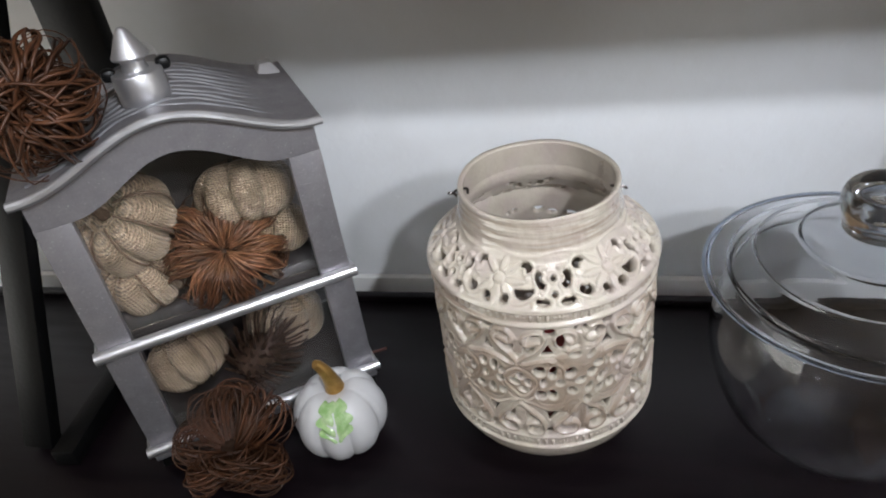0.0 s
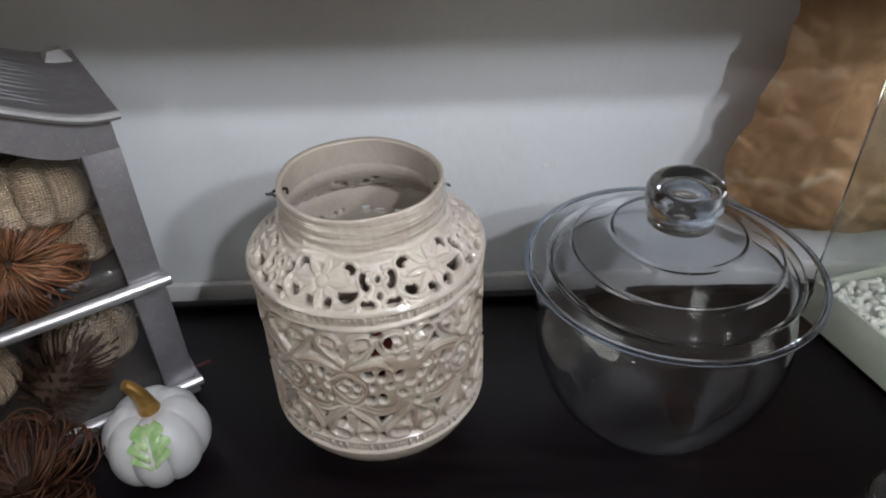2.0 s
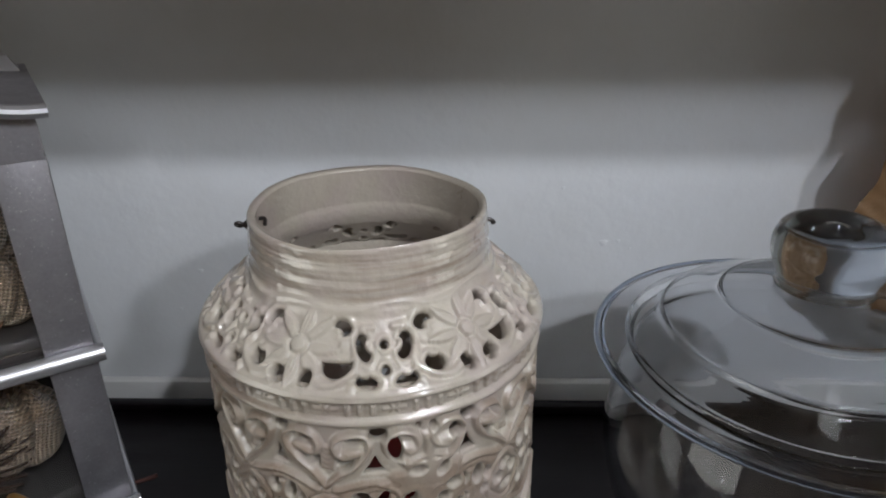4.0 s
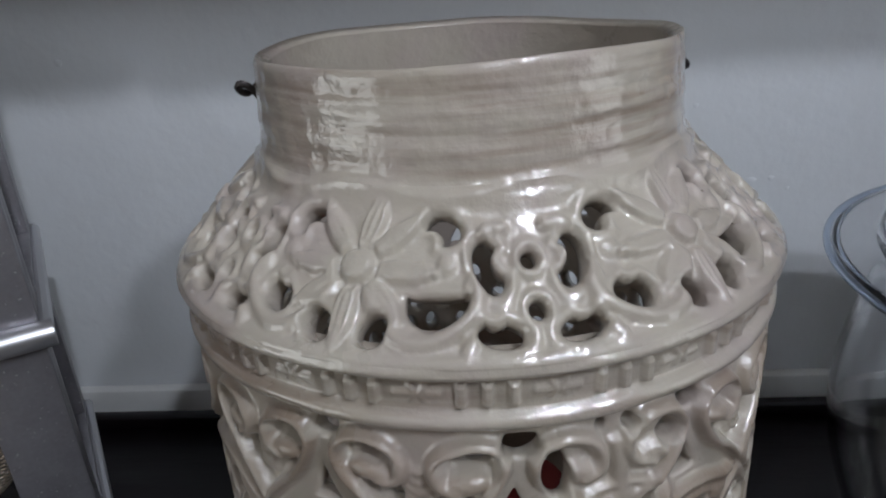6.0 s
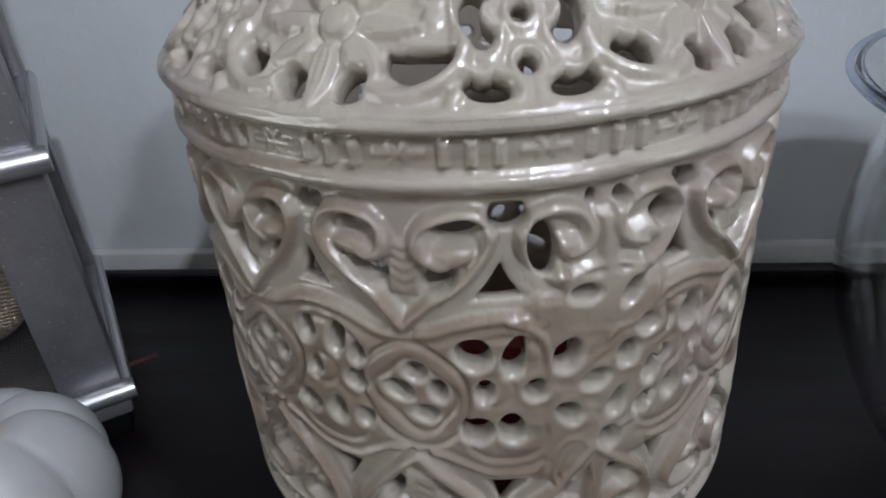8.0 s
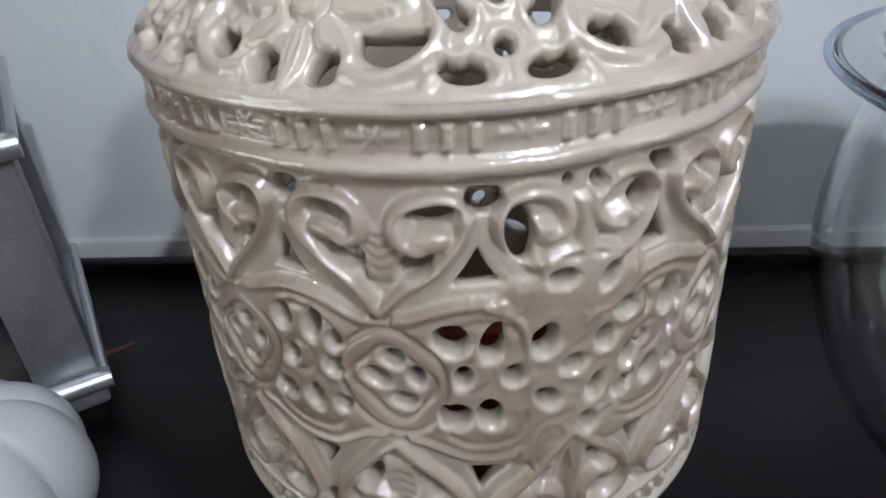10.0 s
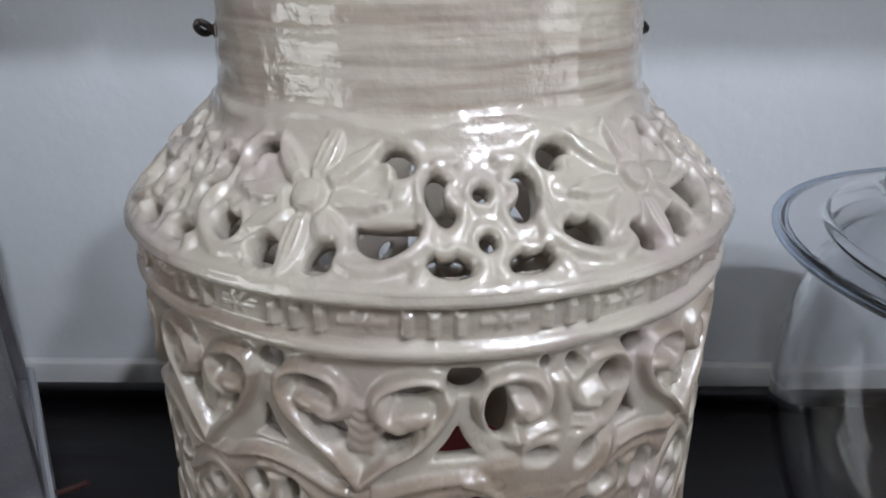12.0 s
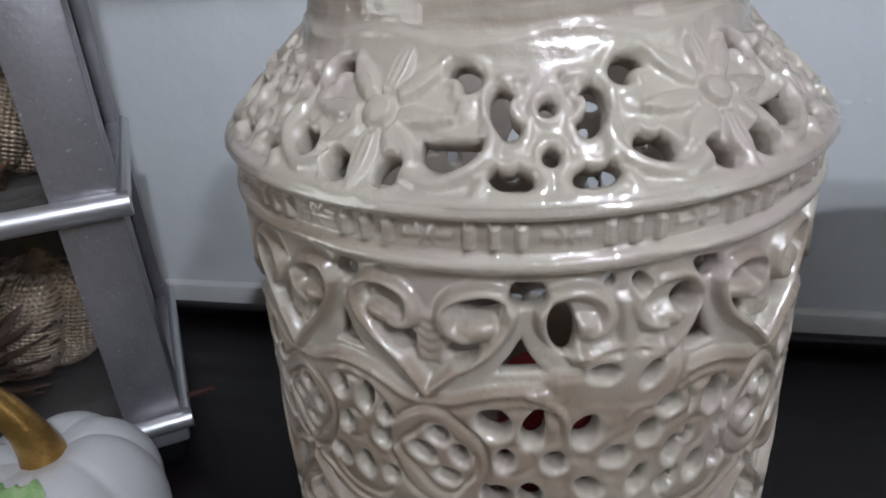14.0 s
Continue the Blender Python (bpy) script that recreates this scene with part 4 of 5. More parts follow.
def house_lantern():
    h = thing("house_lantern", "silver painted house-shaped lantern with glass front and arched roof", "lantern", HOUSE)
    us = np.linspace(-WIDE + 0.003, -0.003, 41)
    for y0, y1 in ((0.004, 0.016), (DEEP - 0.016, DEEP - 0.004)):
        part("gable", strip(us, arch_in, lambda u: arch_top(u) - 0.001, y0, y1), SILVER, h)
    for x0, x1 in ((-0.032, -0.002), (-WIDE + 0.002, -WIDE + 0.032)):
        for y0, y1 in ((0.004, 0.016), (DEEP - 0.016, DEEP - 0.004)):
            part("post", box((x0, y0, 0.026), (x1, y1, 0.302), 0.0012), SILVER, h)
    # side frames
    for x0, x1 in ((-0.010, -0.002), (-WIDE + 0.002, -WIDE + 0.010)):
        for y0, y1 in ((0.017, 0.034), (DEEP - 0.034, DEEP - 0.017)):
            part("side_post", box((x0, y0, 0.026), (x1, y1, 0.319), 0.001), SILVER, h)
        for z0, z1 in ((0.026, 0.042), (0.154, 0.172), (0.300, 0.319)):
            part("side_rail", box((x0, 0.0345, z0), (x1, DEEP - 0.0345, z1), 0.001), SILVER, h)
    part("base", box((-WIDE + 0.004, 0.004, 0.0), (-0.004, DEEP - 0.004, 0.015), 0.002), BLACK, h, "dark base plate")
    part("plinth", box((-WIDE + 0.001, 0.001, 0.0152), (-0.001, DEEP - 0.001, 0.0255), 0.002), SILVER, h)
    for z, r in ((0.0310, 0.0055), (0.1640, 0.0062)):
        line = [(-WIDE - 0.003, 0.001, z), (0.003, 0.001, z)]
        bar = tube(line, r, 14)
        part("front_bar", bar, BRIGHT, h, "bright rounded bar")
        for x in (-0.001, -WIDE + 0.001):
            part("side_bar", tube([(x, 0.007, z), (x, DEEP - 0.006, z)], r * 0.7, 10), BRIGHT, h)
        part("back_bar", tube([(-WIDE + 0.004, DEEP - 0.002, z), (-0.004, DEEP - 0.002, z)], r * 0.8, 10), SILVER, h)
    part("shelf", box((-WIDE + 0.011, 0.017, 0.1585), (-0.011, DEEP - 0.017, 0.1645), 0.001), DARK_BROWN, h)
    part("floor_panel", box((-WIDE + 0.011, 0.0195, 0.0257), (-0.011, DEEP - 0.022, 0.0275)), DARK_BROWN, h, smooth=0)
    # roof
    wide = np.linspace(-WIDE - 0.004, 0.004, 61)
    clamp = lambda u: max(-WIDE, min(0.0, u))
    roof = part("roof", strip(wide, lambda u: arch_top(clamp(u)), lambda u: arch_top(clamp(u)) + 0.006, -0.004, DEEP + 0.004), SILVER, h)
    part("front_edge", tube([(u, -0.003, arch_top(clamp(u)) + 0.003) for u in wide], 0.0042, 10), BRIGHT, roof, "bright rounded edge")
    ribs = np.linspace(-WIDE + 0.010, -0.030, 57)
    for k in range(11):
        y = 0.020 + 0.0122 * k
        line = [(u, y + 0.0016 * math.sin(u * 75 + 1.7 * k) + 0.0008 * math.sin(u * 190 + k * k), arch_top(u) + 0.0030) for u in ribs]
        thin = [0.0046 if u < -0.075 else 0.0030 + 0.0016 * max(0.0, min(1.0, (-0.030 - 0.004 * (k % 3) - u) / 0.045)) for u in ribs]
        part("rib", tube(line, 0.0046, 10, taper=thin), RIB, roof)
    for x in (-0.013, -WIDE + 0.013):
        bm = bmesh.new()
        z = arch_top(x) + 0.0035
        pts = [(-0.013, -0.016, 0), (0.013, -0.016, 0), (0.013, 0.016, 0), (-0.013, 0.016, 0)]
        lowv = [bm.verts.new((x + p[0], DEEP - 0.018 + p[1], z)) for p in pts]
        top = [bm.verts.new((x + p[0] * 0.45, DEEP - 0.018 + p[1] * 0.45, z + 0.012)) for p in pts]
        bm.faces.new(lowv[::-1]), bm.faces.new(top)
        for k in range(4):
            n = (k + 1) % 4
            bm.faces.new((lowv[k], lowv[n], top[n], top[k]))
        part("corner_cap", bm, BRIGHT, roof)
    finial = part("finial", turned([(0.0, 0.0), (0.0200, 0.0), (0.0208, 0.002), (0.0208, 0.024), (0.0196, 0.0262), (0.0110, 0.0272), (0.0098, 0.031), (0.0100, 0.0345), (0.0118, 0.0368),
                                    (0.0150, 0.0376), (0.0154, 0.0392), (0.0050, 0.0590), (0.0026, 0.0614), (0.0, 0.0620)], 40), BRIGHT, h, "pointed silver finial on a round drum",
                  m=pose(-WIDE / 2 - 0.004, 0.046, 0.3690))
    for side in (-1, 1):
        part("saddle", box((side * 0.0220 - 0.006, -0.006, 0.020), (side * 0.0220 + 0.006, 0.006, 0.031), 0.004), BLACK, finial, "small dark lug", m=pose(0, 0.006, 0))
    part("ring", tube([(0.012 * math.cos(q), 0.002, 0.032 + 0.012 * math.sin(q)) for q in np.linspace(0, 2 * math.pi, 25)], 0.0006, 6), BRIGHT, finial, "thin wire ring", m=pose(0.008, 0.010, 0.0))
    # panes: front upper and lower; the back is a dark panel
    panes = []
    front = [-WIDE + 0.030 + (WIDE - 0.060) * k / 24 for k in range(25)]
    panes.append(part("pane", strip(front, lambda u: 0.170, lambda u: arch_in(u) + 0.006, 0.0172, 0.0186), PANE, h, "clear glass pane", smooth=0))
    panes.append(part("pane", box((-WIDE + 0.030, 0.0172, 0.027), (-0.030, 0.0186, 0.157)), PANE, h, "clear glass pane", smooth=0))
    for ob in panes:
        ob.visible_shadow = False
    part("back_panel", strip(front, lambda u: 0.026, lambda u: arch_in(u) + 0.006, DEEP - 0.021, DEEP - 0.0172), DARK_BROWN, h, "dark back panel", smooth=0)


def lobed(radius, height, lobes, depth, seed, steps=96, rings=40, dimple=0.28):
    """A pumpkin: a squat ball with lobes and hollows at both ends."""
    bm = bmesh.new()
    rnd = random.Random(seed)
    phase = [rnd.uniform(0, 6.28) for _ in range(4)]
    rows = []
    for i in range(rings + 1):
        v = -math.pi / 2 + math.pi * i / rings
        ring = []
        for k in range(steps):
            q = 2 * math.pi * k / steps
            w = q + 0.06 * math.sin(2 * q + phase[0]) + 0.04 * math.sin(3 * q + phase[1])
            groove = 1 - depth * (1 - abs(math.sin(w * lobes / 2 + phase[2])) ** 0.55)
            g = groove * (1 - 0.02 * math.sin(q + phase[3]))
            r = radius * math.cos(v) ** 0.8 * g if abs(v) < math.pi / 2 - 1e-4 else 0.0
            fall = math.exp(-(r / (radius * 0.34)) ** 2)
            z = height / 2 * math.sin(v) * (1 - dimple * fall) * (0.94 + 0.06 * groove)
            ring.append((r * math.cos(q), r * math.sin(q), z))
        rows.append(ring)
    vs = [[bm.verts.new(rows[0][0])]] + [[bm.verts.new(p) for p in ring] for ring in rows[1:-1]] + [[bm.verts.new(rows[-1][0])]]
    for a, b in zip(vs, vs[1:]):
        for k in range(steps):
            n = (k + 1) % steps
            quad = list(dict.fromkeys([a[k % len(a)], a[n % len(a)], b[n % len(b)], b[k % len(b)]]))
            bm.faces.new(quad)
    return bm


def burlap_pumpkin(m, radius, height, seed, label):
    p = thing("burlap_pumpkin", label, "pumpkin", m, group="burlap pumpkins in the lantern")
    part("body", lobed(radius, height, 8, 0.26, seed, 112, 34), BURLAP, p)
    rnd = random.Random(seed + 50)
    for k in range(8):
        q = 2 * math.pi * (k + 0.5) / 8 + rnd.uniform(-0.05, 0.05)
        pts = []
        for i in range(13):
            v = -1.3 + 2.6 * i / 12
            r = radius * math.cos(v) ** 0.8 * 0.93
            pts.append((r * math.cos(q), r * math.sin(q), height / 2 * math.sin(v) * 0.98))
        part("cord", tube(pts, 0.0012, 5), TWINE, p)
    part("stem", tube(smooth_line([(0, 0, height * 0.34), (0.001, 0, height * 0.46), (0.004, 0.002, height * 0.58)], 3), 0.004, 8,
                      taper=[0.006, 0.0058, 0.0055, 0.005, 0.0048, 0.0045, 0.004]), TWINE, p)


def ribbon(pts, wide, verts, faces):
    """Adds one flat fibre along points."""
    base = len(verts)
    for i, p in enumerate(pts):
        d = (pts[min(i + 1, len(pts) - 1)] - pts[max(i - 1, 0)]).normalized()
        out = p.normalized() if p.length > 1e-6 else Vector((0, 0, 1))
        side = d.cross(out)
        side = side.normalized() if side.length > 1e-6 else d.orthogonal().normalized()
        up = side.cross(d)
        for s, t in ((-1, 0), (0, 0.55), (1, 0), (0, -0.55)):
            verts.append(p + side * wide * s + up * wide * t)
    for i in range(len(pts) - 1):
        for k in range(4):
            n = (k + 1) % 4
            faces.append((base + 4 * i + k, base + 4 * i + n, base + 4 * i + 4 + n, base + 4 * i + 4 + k))
    faces.append((base + 3, base + 2, base + 1, base))
    e = base + 4 * (len(pts) - 1)
    faces.append((e, e + 1, e + 2, e + 3))


def fibre_mesh(ball, verts, faces, mat):
    me = bpy.data.meshes.new("raffia_fibre")
    me.from_pydata(verts, [], faces)
    me.polygons.foreach_set("use_smooth", [True] * len(me.polygons))
    me.materials.append(mat)
    ob = new("raffia_fibre", me)
    ob.parent = ball
    tagged(ob, kind="stuff")


def raffia_ball(name, label, m, radius, seed, strands=170, flat=0.85, loops=True, wild=0.0, mat=None, heart=0.46):
    """A bundle of curled raffia strands, each its own flat ribbon, bowed out from the middle."""
    rnd = random.Random(seed)
    ball = thing(name, label, "raffia ball", m)
    verts, faces = [], []
    for k in range(strands):
        q = 2 * math.pi * (k % 15) / 15 + rnd.gauss(0, 0.10) + (0.2 if k % 15 % 2 else 0)
        reach = radius * rnd.uniform(0.66, 1.06)
        lean = rnd.gauss(0.25, 0.45)
        pts = []
        if loops:   # petals: out from the top, round, and back to the bottom
            a0, a1 = rnd.uniform(1.15, 1.56), -rnd.uniform(0.7, 1.45)
            for i in range(13):
                v = a0 + (a1 - a0) * i / 12
                r = reach * math.cos(v) ** 0.7 if math.cos(v) > 0 else 0
                w = q + lean * (i / 12 - 0.5) + 0.05 * math.sin(i + q)
                pts.append(Vector((r * math.cos(w), r * math.sin(w), flat * reach * math.sin(v) * (0.75 + 0.25 * abs(math.cos(v))))))
        else:       # a tangle of rings
            axis = Vector((rnd.gauss(0, 1), rnd.gauss(0, 1), rnd.gauss(0, 1))).normalized()
            e1 = axis.orthogonal().normalized()
            e2 = axis.cross(e1)
            mid = axis * radius * rnd.uniform(-0.55, 0.55)
            rr = math.sqrt(max(0.05, 1 - (mid.length / radius) ** 2)) * radius * rnd.uniform(0.75, 1.0)
            span = rnd.uniform(2.5, 6.0)
            for i in range(19):
                v = q + span * i / 18
                pts.append(mid + (e1 * math.cos(v) + e2 * math.sin(v)) * rr * (1 + 0.05 * math.sin(3 * v)))
        if wild:
            turn = Euler((rnd.gauss(0, wild), rnd.gauss(0, wild), 0)).to_matrix()
            off = Vector((rnd.gauss(0, 0.09), rnd.gauss(0, 0.09), rnd.gauss(0, 0.09))) * radius
            size = rnd.choice((0.7, 0.9, 1.0, 1.05))
            pts = [turn @ p * size + off for p in pts]
        ribbon(pts, rnd.uniform(0.0006, 0.0014) if mat is None else rnd.uniform(0.0008, 0.0018), verts, faces)
    fibre_mesh(ball, verts, faces, mat or RAFFIA)
    part("core", lobed(radius * heart, radius * heart * 1.74 * flat, 5, 0.1, seed, 32, 16), CONE, ball)
    return ball


def raffia_loops(name, label, m, radius, seed):
    """A loose bunch of long raffia bent into wide loops that spring from one knot."""
    rnd = random.Random(seed)
    bunch = thing(name, label, "raffia bunch", m)
    verts, faces = [], []
    petals = [(0.35, 0.75, 1.25), (-0.55, 0.10, 1.20), (-0.95, 0.45, 1.0), (1.35, 0.85, 1.15), (2.2, 0.55, 1.1), (3.1, 0.35, 0.95), (-2.0, 0.25, 0.9)]
    for k in range(238):
        turn, rise, far = petals[k % 7]
        turn += rnd.gauss(0, 0.13)
        rise = max(0.02, rise + rnd.gauss(0, 0.16))
        long, fat = radius * far * rnd.uniform(0.70, 1.05), radius * rnd.uniform(0.24, 0.52)
        along = Vector((math.cos(turn) * math.cos(rise), math.sin(turn) * math.cos(rise), math.sin(rise)))
        tip = along.cross(Vector((0, 0, 1))).normalized() + Vector((0, 0, 1)) * rnd.gauss(0.2, 0.4)
        side = (tip - along * tip.dot(along)).normalized()
        pts = []
        for i in range(21):
            v = 2 * math.pi * i / 20
            p = along * long * 0.5 * (1 - math.cos(v)) + side * fat * math.sin(v) * (0.35 + 0.65 * (1 - math.cos(v)) / 2)
            p.z = max(p.z, -m.translation.z + 0.002)
            pts.append(p)
        ribbon(pts, rnd.uniform(0.0007, 0.0015), verts, faces)
    fibre_mesh(bunch, verts, faces, RAFFIA_DARK)
    part("knot", lobed(radius * 0.24, radius * 0.34, 5, 0.15, seed, 32, 16), CONE, bunch)


def pine_cone(m, radius, height):
    cone = thing("pine_cone", "dark brown open pine cone lying in the lantern", "pine cone", m)
    part("core", turned([(0, -height / 2), (radius * 0.45, -height * 0.35), (radius * 0.5, 0), (radius * 0.3, height * 0.35), (0, height / 2)], 20), CONE, cone)
    scale = bmesh.new()
    rows = []
    for i in range(5):
        t = i / 4
        w = 0.0030 * math.sin(0.5 + 2.4 * t)
        rows.append([scale.verts.new((t * radius * 0.74, s * w, 0.005 * t * t + h)) for s, h in ((-1, 0), (0, 0.0011), (1, 0), (0, -0.0011))])
    for a, b in zip(rows, rows[1:]):
        for k in range(4):
            scale.faces.new((a[k], a[(k + 1) % 4], b[(k + 1) % 4], b[k]))
    scale.faces.new(rows[0][::-1]), scale.faces.new(rows[-1])
    me = mesh_of("scale", scale, CONE, 40)
    for k in range(110):
        t = (k + 0.5) / 110
        q = k * 2.39996
        z = (t - 0.5) * height * 0.9
        r = radius * 0.42 * math.sin(0.5 + 2.2 * t)
        ob = new("scale", me)
        ob.parent = cone
        ob.matrix_basis = pose(r * math.cos(q), r * math.sin(q), z) @ pose(0, 0, 0, 0, 0, math.degrees(q)) @ pose(0, 0, 0, 0, -30 + 70 * (0.5 - t), 0)
    return cone


def white_pumpkin(m):
    p = thing("white_pumpkin", "small white ceramic pumpkin with gold stem and green leaf", "pumpkin", m)
    part("body", lobed(0.0480, 0.084, 8, 0.13, 5, 128, 48, 0.22), WHITE, p, m=pose(0, 0, 0.0415))
    line = smooth_line([(0.002, 0, 0.068), (0.002, 0, 0.077), (0.001, -0.001, 0.088), (-0.002, -0.003, 0.102), (-0.007, -0.004, 0.113), (-0.0095, -0.005, 0.116)], 4)
    part("stem", tube(line, 0.006, 12, taper=[0.0145 - 0.0100 * (i / (len(line) - 1)) ** 0.5 for i in range(len(line))]), GOLD, p, "curved antique gold stem")
    # a lobed leaf that hugs the front
    bm = bmesh.new()
    rows = []
    n = 20
    for i in range(n + 1):
        t = i / n
        half = 0.0150 * (math.sin(math.pi * min(1, t * 0.84 + 0.08)) ** 0.45) * (1 + 0.20 * math.sin(t * 19))
        row = []
        for j in range(11):
            s = j / 5 - 1
            x = s * half
            zz = 0.0805 - 0.0265 * t - 0.004 * (1 - abs(s)) * t
            v = math.asin(max(-1, min(1, (zz - 0.0415) / 0.042)))
            q = x / max(0.020, 0.0475 * math.cos(v) ** 0.8)
            rad = 0.0475 * max(0.05, math.cos(v)) ** 0.8 + 0.0020 - 0.0016 * math.exp(-(s / 0.12) ** 2) + 0.0022 * math.sin(t * 19 + 5 * abs(s)) * abs(s) ** 0.5
            row.append((rad * math.sin(q), -rad * math.cos(q), zz))
        rows.append(row)
    front = [[bm.verts.new(c) for c in r] for r in rows]
    back = [[bm.verts.new((c[0] * 0.90, c[1] * 0.90, c[2] * 0.985)) for c in r] for r in rows]
    for i in range(n):
        for j in range(10):
            bm.faces.new((front[i][j], front[i + 1][j], front[i + 1][j + 1], front[i][j + 1]))
            bm.faces.new((back[i][j], back[i][j + 1], back[i + 1][j + 1], back[i + 1][j]))
    for i in range(n):
        for j in (0, 10):
            bm.faces.new((front[i][j], front[i + 1][j], back[i + 1][j], back[i][j]))
    for j in range(10):
        for i in (0, n):
            bm.faces.new((front[i][j], front[i][j + 1], back[i][j + 1], back[i][j]))
    part("leaf", bm, LEAF, p, "glossy green painted leaf", 60)


house_lantern()
inside = lambda u, d, z, rx=0, ry=0, rz=0: HOUSE @ pose(u, d, z, rx, ry, rz)
burlap_pumpkin(inside(-0.188, 0.078, 0.250, 22, -38, 10), 0.053, 0.070, 1, "tan burlap pumpkin stacked in the upper lantern")
burlap_pumpkin(inside(-0.073, 0.080, 0.245, -22, 14, 25), 0.051, 0.070, 2, "tan burlap pumpkin stacked in the upper lantern")
burlap_pumpkin(inside(-0.192, 0.068, 0.194, 5, -20, 30), 0.043, 0.060, 3, "small tan burlap pumpkin on the lantern shelf")
burlap_pumpkin(inside(-0.058, 0.086, 0.193, -15, 20, 0), 0.040, 0.056, 8, "small tan burlap pumpkin on the lantern shelf")
burlap_pumpkin(inside(-0.187, 0.078, 0.074, -28, -8, 20), 0.046, 0.066, 4, "tan burlap pumpkin in the lower lantern")
burlap_pumpkin(inside(-0.074, 0.088, 0.076, -10, 12, -15), 0.046, 0.068, 6, "tan burlap pumpkin in the lower lantern")
raffia_ball("raffia_pumpkin", "brown curled raffia pumpkin behind the lantern glass", inside(-0.113, 0.062, 0.198, 62, 6, 0), 0.062, 11, 560, 0.75)
pine_cone(inside(-0.111, 0.054, 0.064, 25, 48, 30), 0.040, 0.074)
raffia_loops("raffia_bundle", "brown bunch of looped raffia on the sideboard before the lantern", pose(-0.318, -0.070, 0.030), 0.062, 21)
raffia_ball("raffia_bundle", "brown tangled raffia ball resting on the lantern roof", inside(-0.210, 0.024, 0.396, 70, -20, 0), 0.050, 31, 330, 0.9, True, 0.30, RAFFIA_DARK, 0.72)
white_pumpkin(pose(-0.2120, -0.031, 0, 0, 0, 12))
single("twig", tube(smooth_line([(-0.2005, 0.0665, 0.030), (-0.192, 0.066, 0.033), (-0.186, 0.0665, 0.0345), (-0.179, 0.067, 0.037)], 4), 0.0018, 6), BARK,
       "thin brown twig sticking out beside the lantern foot", "twig")


# ---------- glass and the rest ----------
def shell(outer, wall):
    """A closed glass wall from an outer profile: the inner one runs wall metres within it."""
    pts = [Vector((r, z, 0)) for r, z in outer]
    inner = []
    for i, p in enumerate(pts):
        d = (pts[min(i + 1, len(pts) - 1)] - pts[max(i - 1, 0)]).normalized()
        n = Vector((-d.y, d.x, 0))
        q = p + n * wall
        inner.append((max(q.x, 0.0), q.y))
    return outer, inner


def glass_jar():
    jar = thing("glass_jar", "round clear glass jar with a domed knob lid", "jar", pose(0.264, -0.027, 0))
    out = [tuple(v)[:2] for v in smooth_line([(0.0, 0.001, 0), (0.046, 0.0005, 0), (0.060, 0.003, 0), (0.078, 0.020, 0), (0.095, 0.043, 0), (0.1075, 0.072, 0), (0.1148, 0.100, 0),
                                              (0.1160, 0.125, 0), (0.1110, 0.155, 0), (0.1050, 0.172, 0), (0.1030, 0.178, 0), (0.1050, 0.1835, 0)], 5)]
    out = [(max(r, 0.0), z) for r, z in out]
    a, b = shell(out, 0.0032)
    b[0] = (0.0, 0.0045)
    bowl = part("bowl", turned(a + b[::-1], 96), THIN, jar, "clear rounded bowl", 50)
    steps = [(0.1238, 0.1866), (0.1248, 0.1880), (0.1238, 0.1894), (0.1200, 0.1896), (0.1105, 0.1898), (0.1085, 0.1908), (0.1074, 0.1935), (0.1050, 0.1952), (0.0985, 0.1988), (0.0910, 0.2026), (0.0893, 0.2042),
             (0.0884, 0.2070), (0.0862, 0.2088), (0.0760, 0.2128), (0.0650, 0.2172), (0.0590, 0.2194), (0.0572, 0.2206), (0.0562, 0.2232), (0.0540, 0.2244), (0.0440, 0.2268), (0.0340, 0.2286), (0.0270, 0.2298)]
    lid_out = [tuple(v)[:2] for v in smooth_line([(r, z, 0) for r, z in steps], 3)]
    inner = shell(lid_out[1:], 0.0032)[1]
    lid = part("lid", turned(lid_out + [(0.0, 0.2312), (0.0, 0.2274)] + inner[::-1], 96, close=True), GLASS, jar, "domed clear glass lid with steps", 40)
    knob = [tuple(v)[:2] for v in smooth_line([(0.0, 0.2373, 0), (0.0250, 0.2373, 0), (0.0265, 0.2400, 0), (0.0270, 0.2440, 0), (0.0300, 0.2510, 0), (0.0325, 0.2590, 0), (0.0318, 0.2680, 0), (0.0270, 0.2755, 0), (0.0150, 0.2795, 0), (0.0, 0.2800, 0)], 5)]
    kn = part("knob", turned([(max(r, 0), z - 0.0058) for r, z in knob], 64), SMOKY, lid, "solid clear glass knob", 50)
    part("rim", tube([(0.1266 * math.cos(q), 0.1266 * math.sin(q), 0.1881) for q in np.linspace(0, 2 * math.pi, 121)], 0.0016, 10), BLUE_GLASS, lid, "blue tinted glass rim", 60)
    kn.visible_shadow = bowl.visible_shadow = False


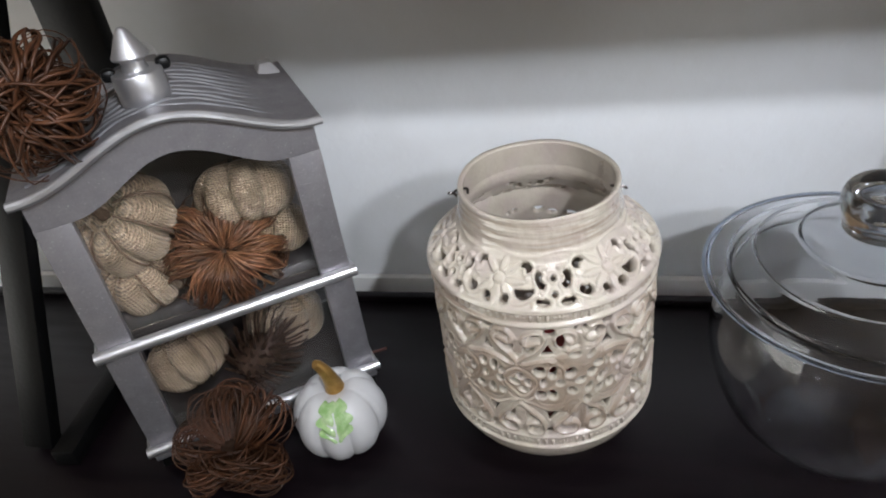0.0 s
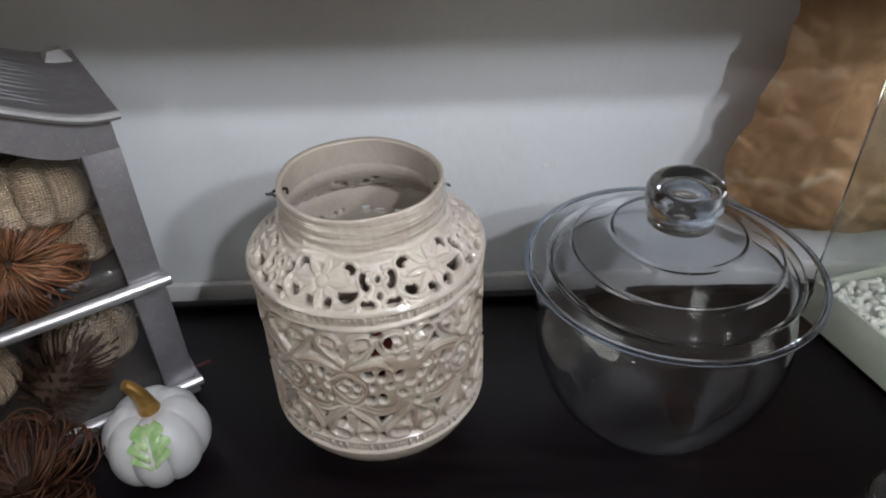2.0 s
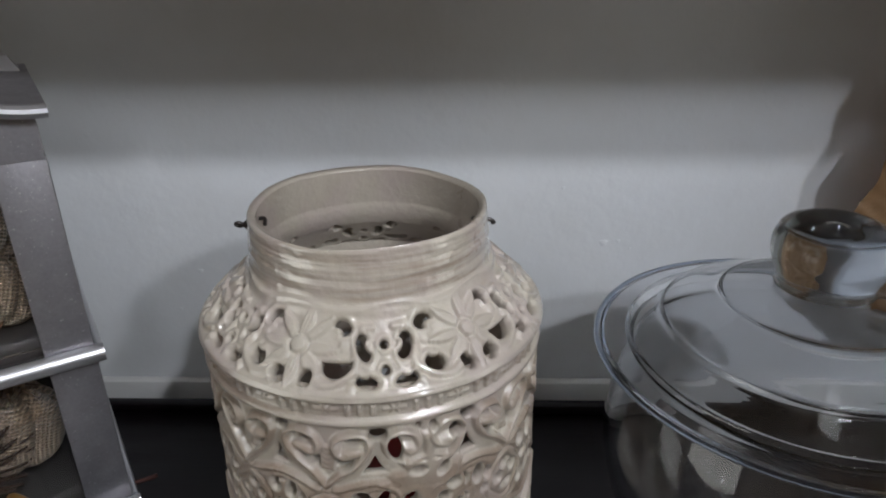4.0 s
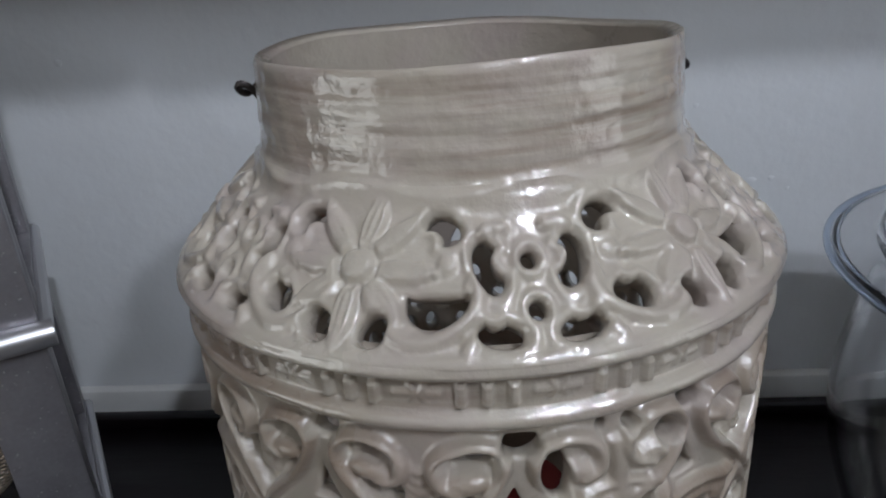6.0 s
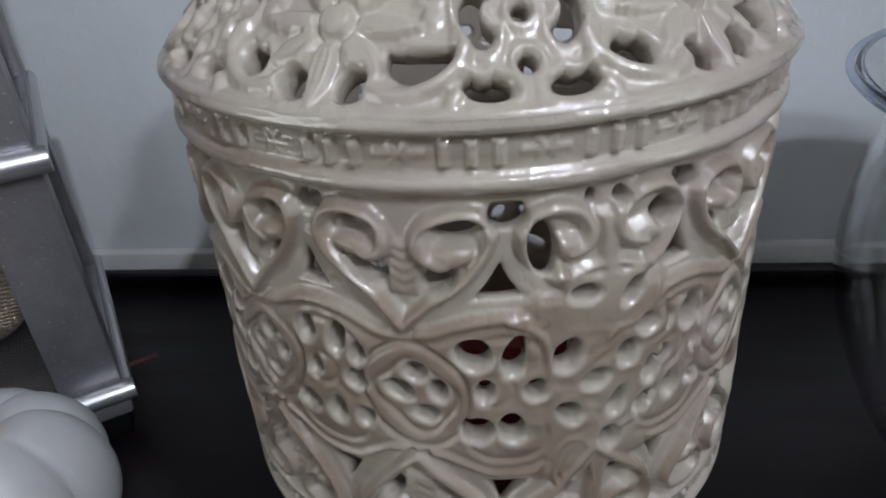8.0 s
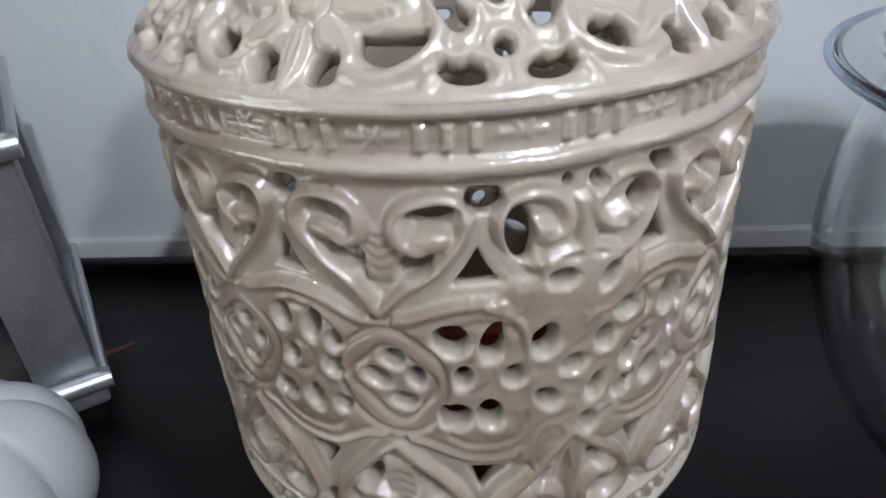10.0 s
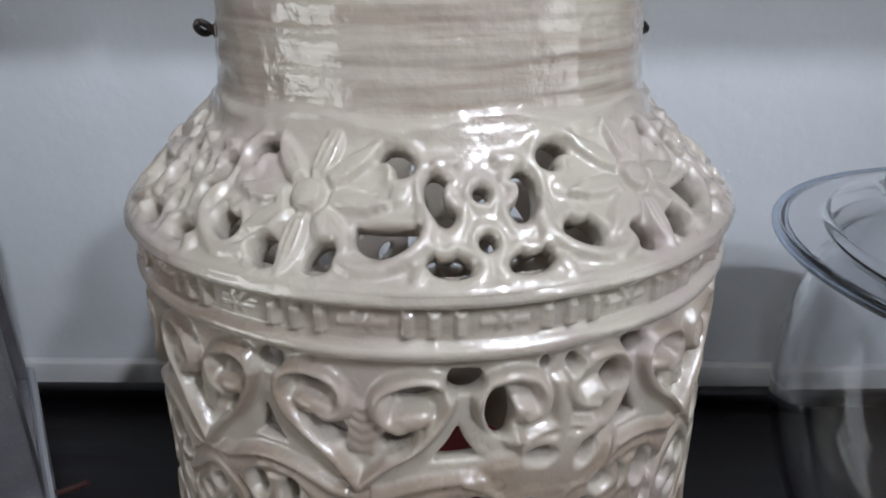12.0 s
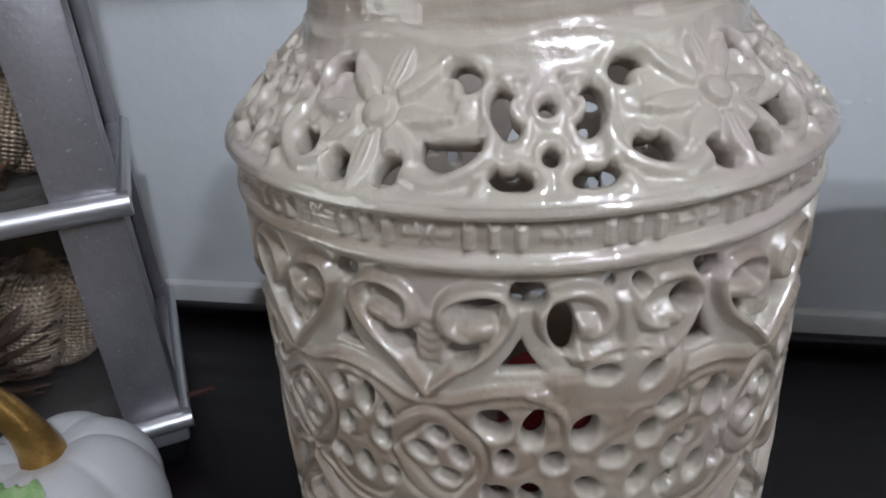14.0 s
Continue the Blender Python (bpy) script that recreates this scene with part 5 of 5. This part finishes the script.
def pebble_vase():
    m = pose(0.493, 0.079, 0, 0, 0, -79.5)    # x runs along the near face, y away to the right
    wide, tall, w, inset = 0.165, 0.340, 0.0035, 0.0115
    v = thing("glass_vase", "tall square clear glass vase half filled with white pebbles", "vase", m)
    bm = bmesh.new()
    lo = [bm.verts.new((x, y, 0.0)) for x, y in ((0, 0), (wide, 0), (wide, wide), (0, wide))]
    hi = [bm.verts.new((x, y, tall)) for x, y in ((0, 0), (wide, 0), (wide, wide), (0, wide))]
    ti = [bm.verts.new((x, y, tall)) for x, y in ((w, w), (wide - w, w), (wide - w, wide - w), (w, wide - w))]
    bi = [bm.verts.new((x, y, 0.005)) for x, y in ((w, w), (wide - w, w), (wide - w, wide - w), (w, wide - w))]
    bm.faces.new(lo[::-1]), bm.faces.new(bi)
    for k in range(4):
        n = (k + 1) % 4
        bm.faces.new((lo[k], lo[n], hi[n], hi[k]))
        bm.faces.new((hi[k], hi[n], ti[n], ti[k]))
        bm.faces.new((ti[k], ti[n], bi[n], bi[k]))
    bmesh.ops.bevel(bm, geom=[e for e in bm.edges if e.verts[0] in lo + hi and e.verts[1] in lo + hi], offset=0.003, segments=2, affect="EDGES")
    wall = part("wall", bm, TINTED, v, "clear thick glass wall")
    wall.visible_shadow = False
    tray = box((w + 0.0006, w + 0.0006, 0.0056), (wide - w - 0.0006, inset - 0.004, 0.060), 0.001)
    box((w + 0.0006, wide - inset + 0.004, 0.0056), (wide - w - 0.0006, wide - w - 0.0006, 0.060), 0.001, bm=tray)
    box((w + 0.0006, inset - 0.0038, 0.0056), (inset - 0.004, wide - inset + 0.0038, 0.060), 0.001, bm=tray)
    box((wide - inset + 0.004, inset - 0.0038, 0.0056), (wide - w - 0.0006, wide - inset + 0.0038, 0.060), 0.001, bm=tray)
    box((inset - 0.0038, inset - 0.0038, 0.0056), (wide - inset + 0.0038, wide - inset + 0.0038, 0.018), 0.001, bm=tray)
    part("thick_base", tray, FROSTED, v, "thick pale green glass foot")
    rnd = random.Random(4)
    bm = bmesh.new()
    for k in range(14 * 14 * 4):
        r = rnd.uniform(0.0050, 0.0070)
        gx, gy, gz = k % 14, k // 14 % 14, k // 196
        step = (wide - 2 * inset - 0.010) / 13
        c = Vector((inset + 0.005 + gx * step, inset + 0.005 + gy * step, 0.0245 + 0.0088 * gz)) + Vector([rnd.uniform(-0.0035, 0.0035) for _ in range(3)])
        c.x, c.y = min(max(c.x, inset), wide - inset), min(max(c.y, inset), wide - inset)
        made = bmesh.ops.create_icosphere(bm, subdivisions=1, radius=r)["verts"]
        e = Euler((rnd.uniform(0, 3), rnd.uniform(0, 3), rnd.uniform(0, 3))).to_matrix()
        st = Vector((rnd.uniform(0.8, 1.25), rnd.uniform(0.75, 1.0), rnd.uniform(0.6, 0.9)))
        for p in made:
            p.co = c + e @ Vector((p.co.x * st.x, p.co.y * st.y, p.co.z * st.z))
    single("pebbles", bm, PEBBLE, "white pebbles heaped in the glass vase", "pebbles", m, "stuff", smooth=180)


def paper_wrap():
    """Crumpled brown paper standing against the wall."""
    bm = bmesh.new()
    nu, nv = 90, 130
    grid = []
    for i in range(nv + 1):
        t = i / nv
        row = []
        left = float(np.interp(t, (0, 0.05, 0.1, 0.2, 0.37, 0.6, 0.7, 1.0), (0.050, 0.004, -0.013, -0.031, -0.014, 0.009, 0.002, 0.022))) + 0.003 * math.sin(t * 41)
        for j in range(nu + 1):
            s = j / nu
            x = left + s * (0.30 - left)
            p = Vector((x * 9, t * 4.4, 1.7))
            q = Vector((x, t * 0.42, 0.0)) + 0.012 * noise.noise_vector(Vector((x * 14, t * 6, 3.0)))
            fold = noise.noise(p) * 0.010
            for cell, deep in ((0.095, 0.0085), (0.040, 0.0058), (0.017, 0.0016)):
                near = noise.voronoi(q / cell + Vector((0, 0, 0.37)))[0]
                fold += deep * min(1.0, (near[1] - near[0]) * 1.6)
            belly = 0.030 * math.sin(math.pi * min(1, s * 0.9 + 0.05)) ** 0.7
            row.append((x, -belly - fold, 0.098 + t * 0.39 + 0.006 * noise.noise(p * 1.7)))
        grid.append(row)
    f = [[bm.verts.new(c) for c in r] for r in grid]
    for i in range(nv):
        for j in range(nu):
            bm.faces.new((f[i][j], f[i][j + 1], f[i + 1][j + 1], f[i + 1][j]))
    bmesh.ops.solidify(bm, geom=bm.faces[:], thickness=0.0012)
    single("paper_wrap", bm, PAPER, "crumpled brown kraft paper hanging on the wall", "paper", pose(0.426, 0.156, 0, 0, 0, -5.4), smooth=35)


def glass_dish():
    a, b = shell([(0.0, 0.0), (0.030, 0.0005), (0.036, 0.004), (0.040, 0.020), (0.045, 0.034), (0.046, 0.036)], 0.003)
    b[0] = (0.0, 0.004)
    ob = single("glass_dish", turned(a + b[::-1], 64), GLASS, "small clear glass votive dish on the sideboard", "dish", pose(0.440, -0.200, 0), smooth=50)
    ob.visible_shadow = False


def black_easel():
    """A leaning display stand of black bars beside the silver lantern."""
    k = thing("black_easel", "black painted display easel leaning towards the wall", "easel")
    foot, head = Vector((-0.563, -0.037, 0.001)), Vector((-0.503, 0.155, 0.500))
    lean = (head - foot).normalized()
    side = Vector((1, 0, 0)) - lean * lean.x
    m = Matrix((side.normalized(), lean.cross(side.normalized()), lean)).transposed().to_4x4()
    part("front_leg", box((-0.017, -0.009, 0.004), (0.017, 0.009, 0.535), 0.002), BLACK, k, m=Matrix.Translation(foot) @ m)
    part("upright", box((-0.510, 0.192, 0.0005), (-0.446, 0.214, 0.640), 0.003), BLACK, k)
    part("foot_rail", box((-0.531, -0.062, 0.0005), (-0.505, 0.190, 0.022), 0.002), BLACK, k)
    part("head_rail", box((-0.525, 0.140, 0.520), (-0.440, 0.190, 0.545), 0.002), BLACK, k)


glass_jar()
pebble_vase()
paper_wrap()
glass_dish()
black_easel()
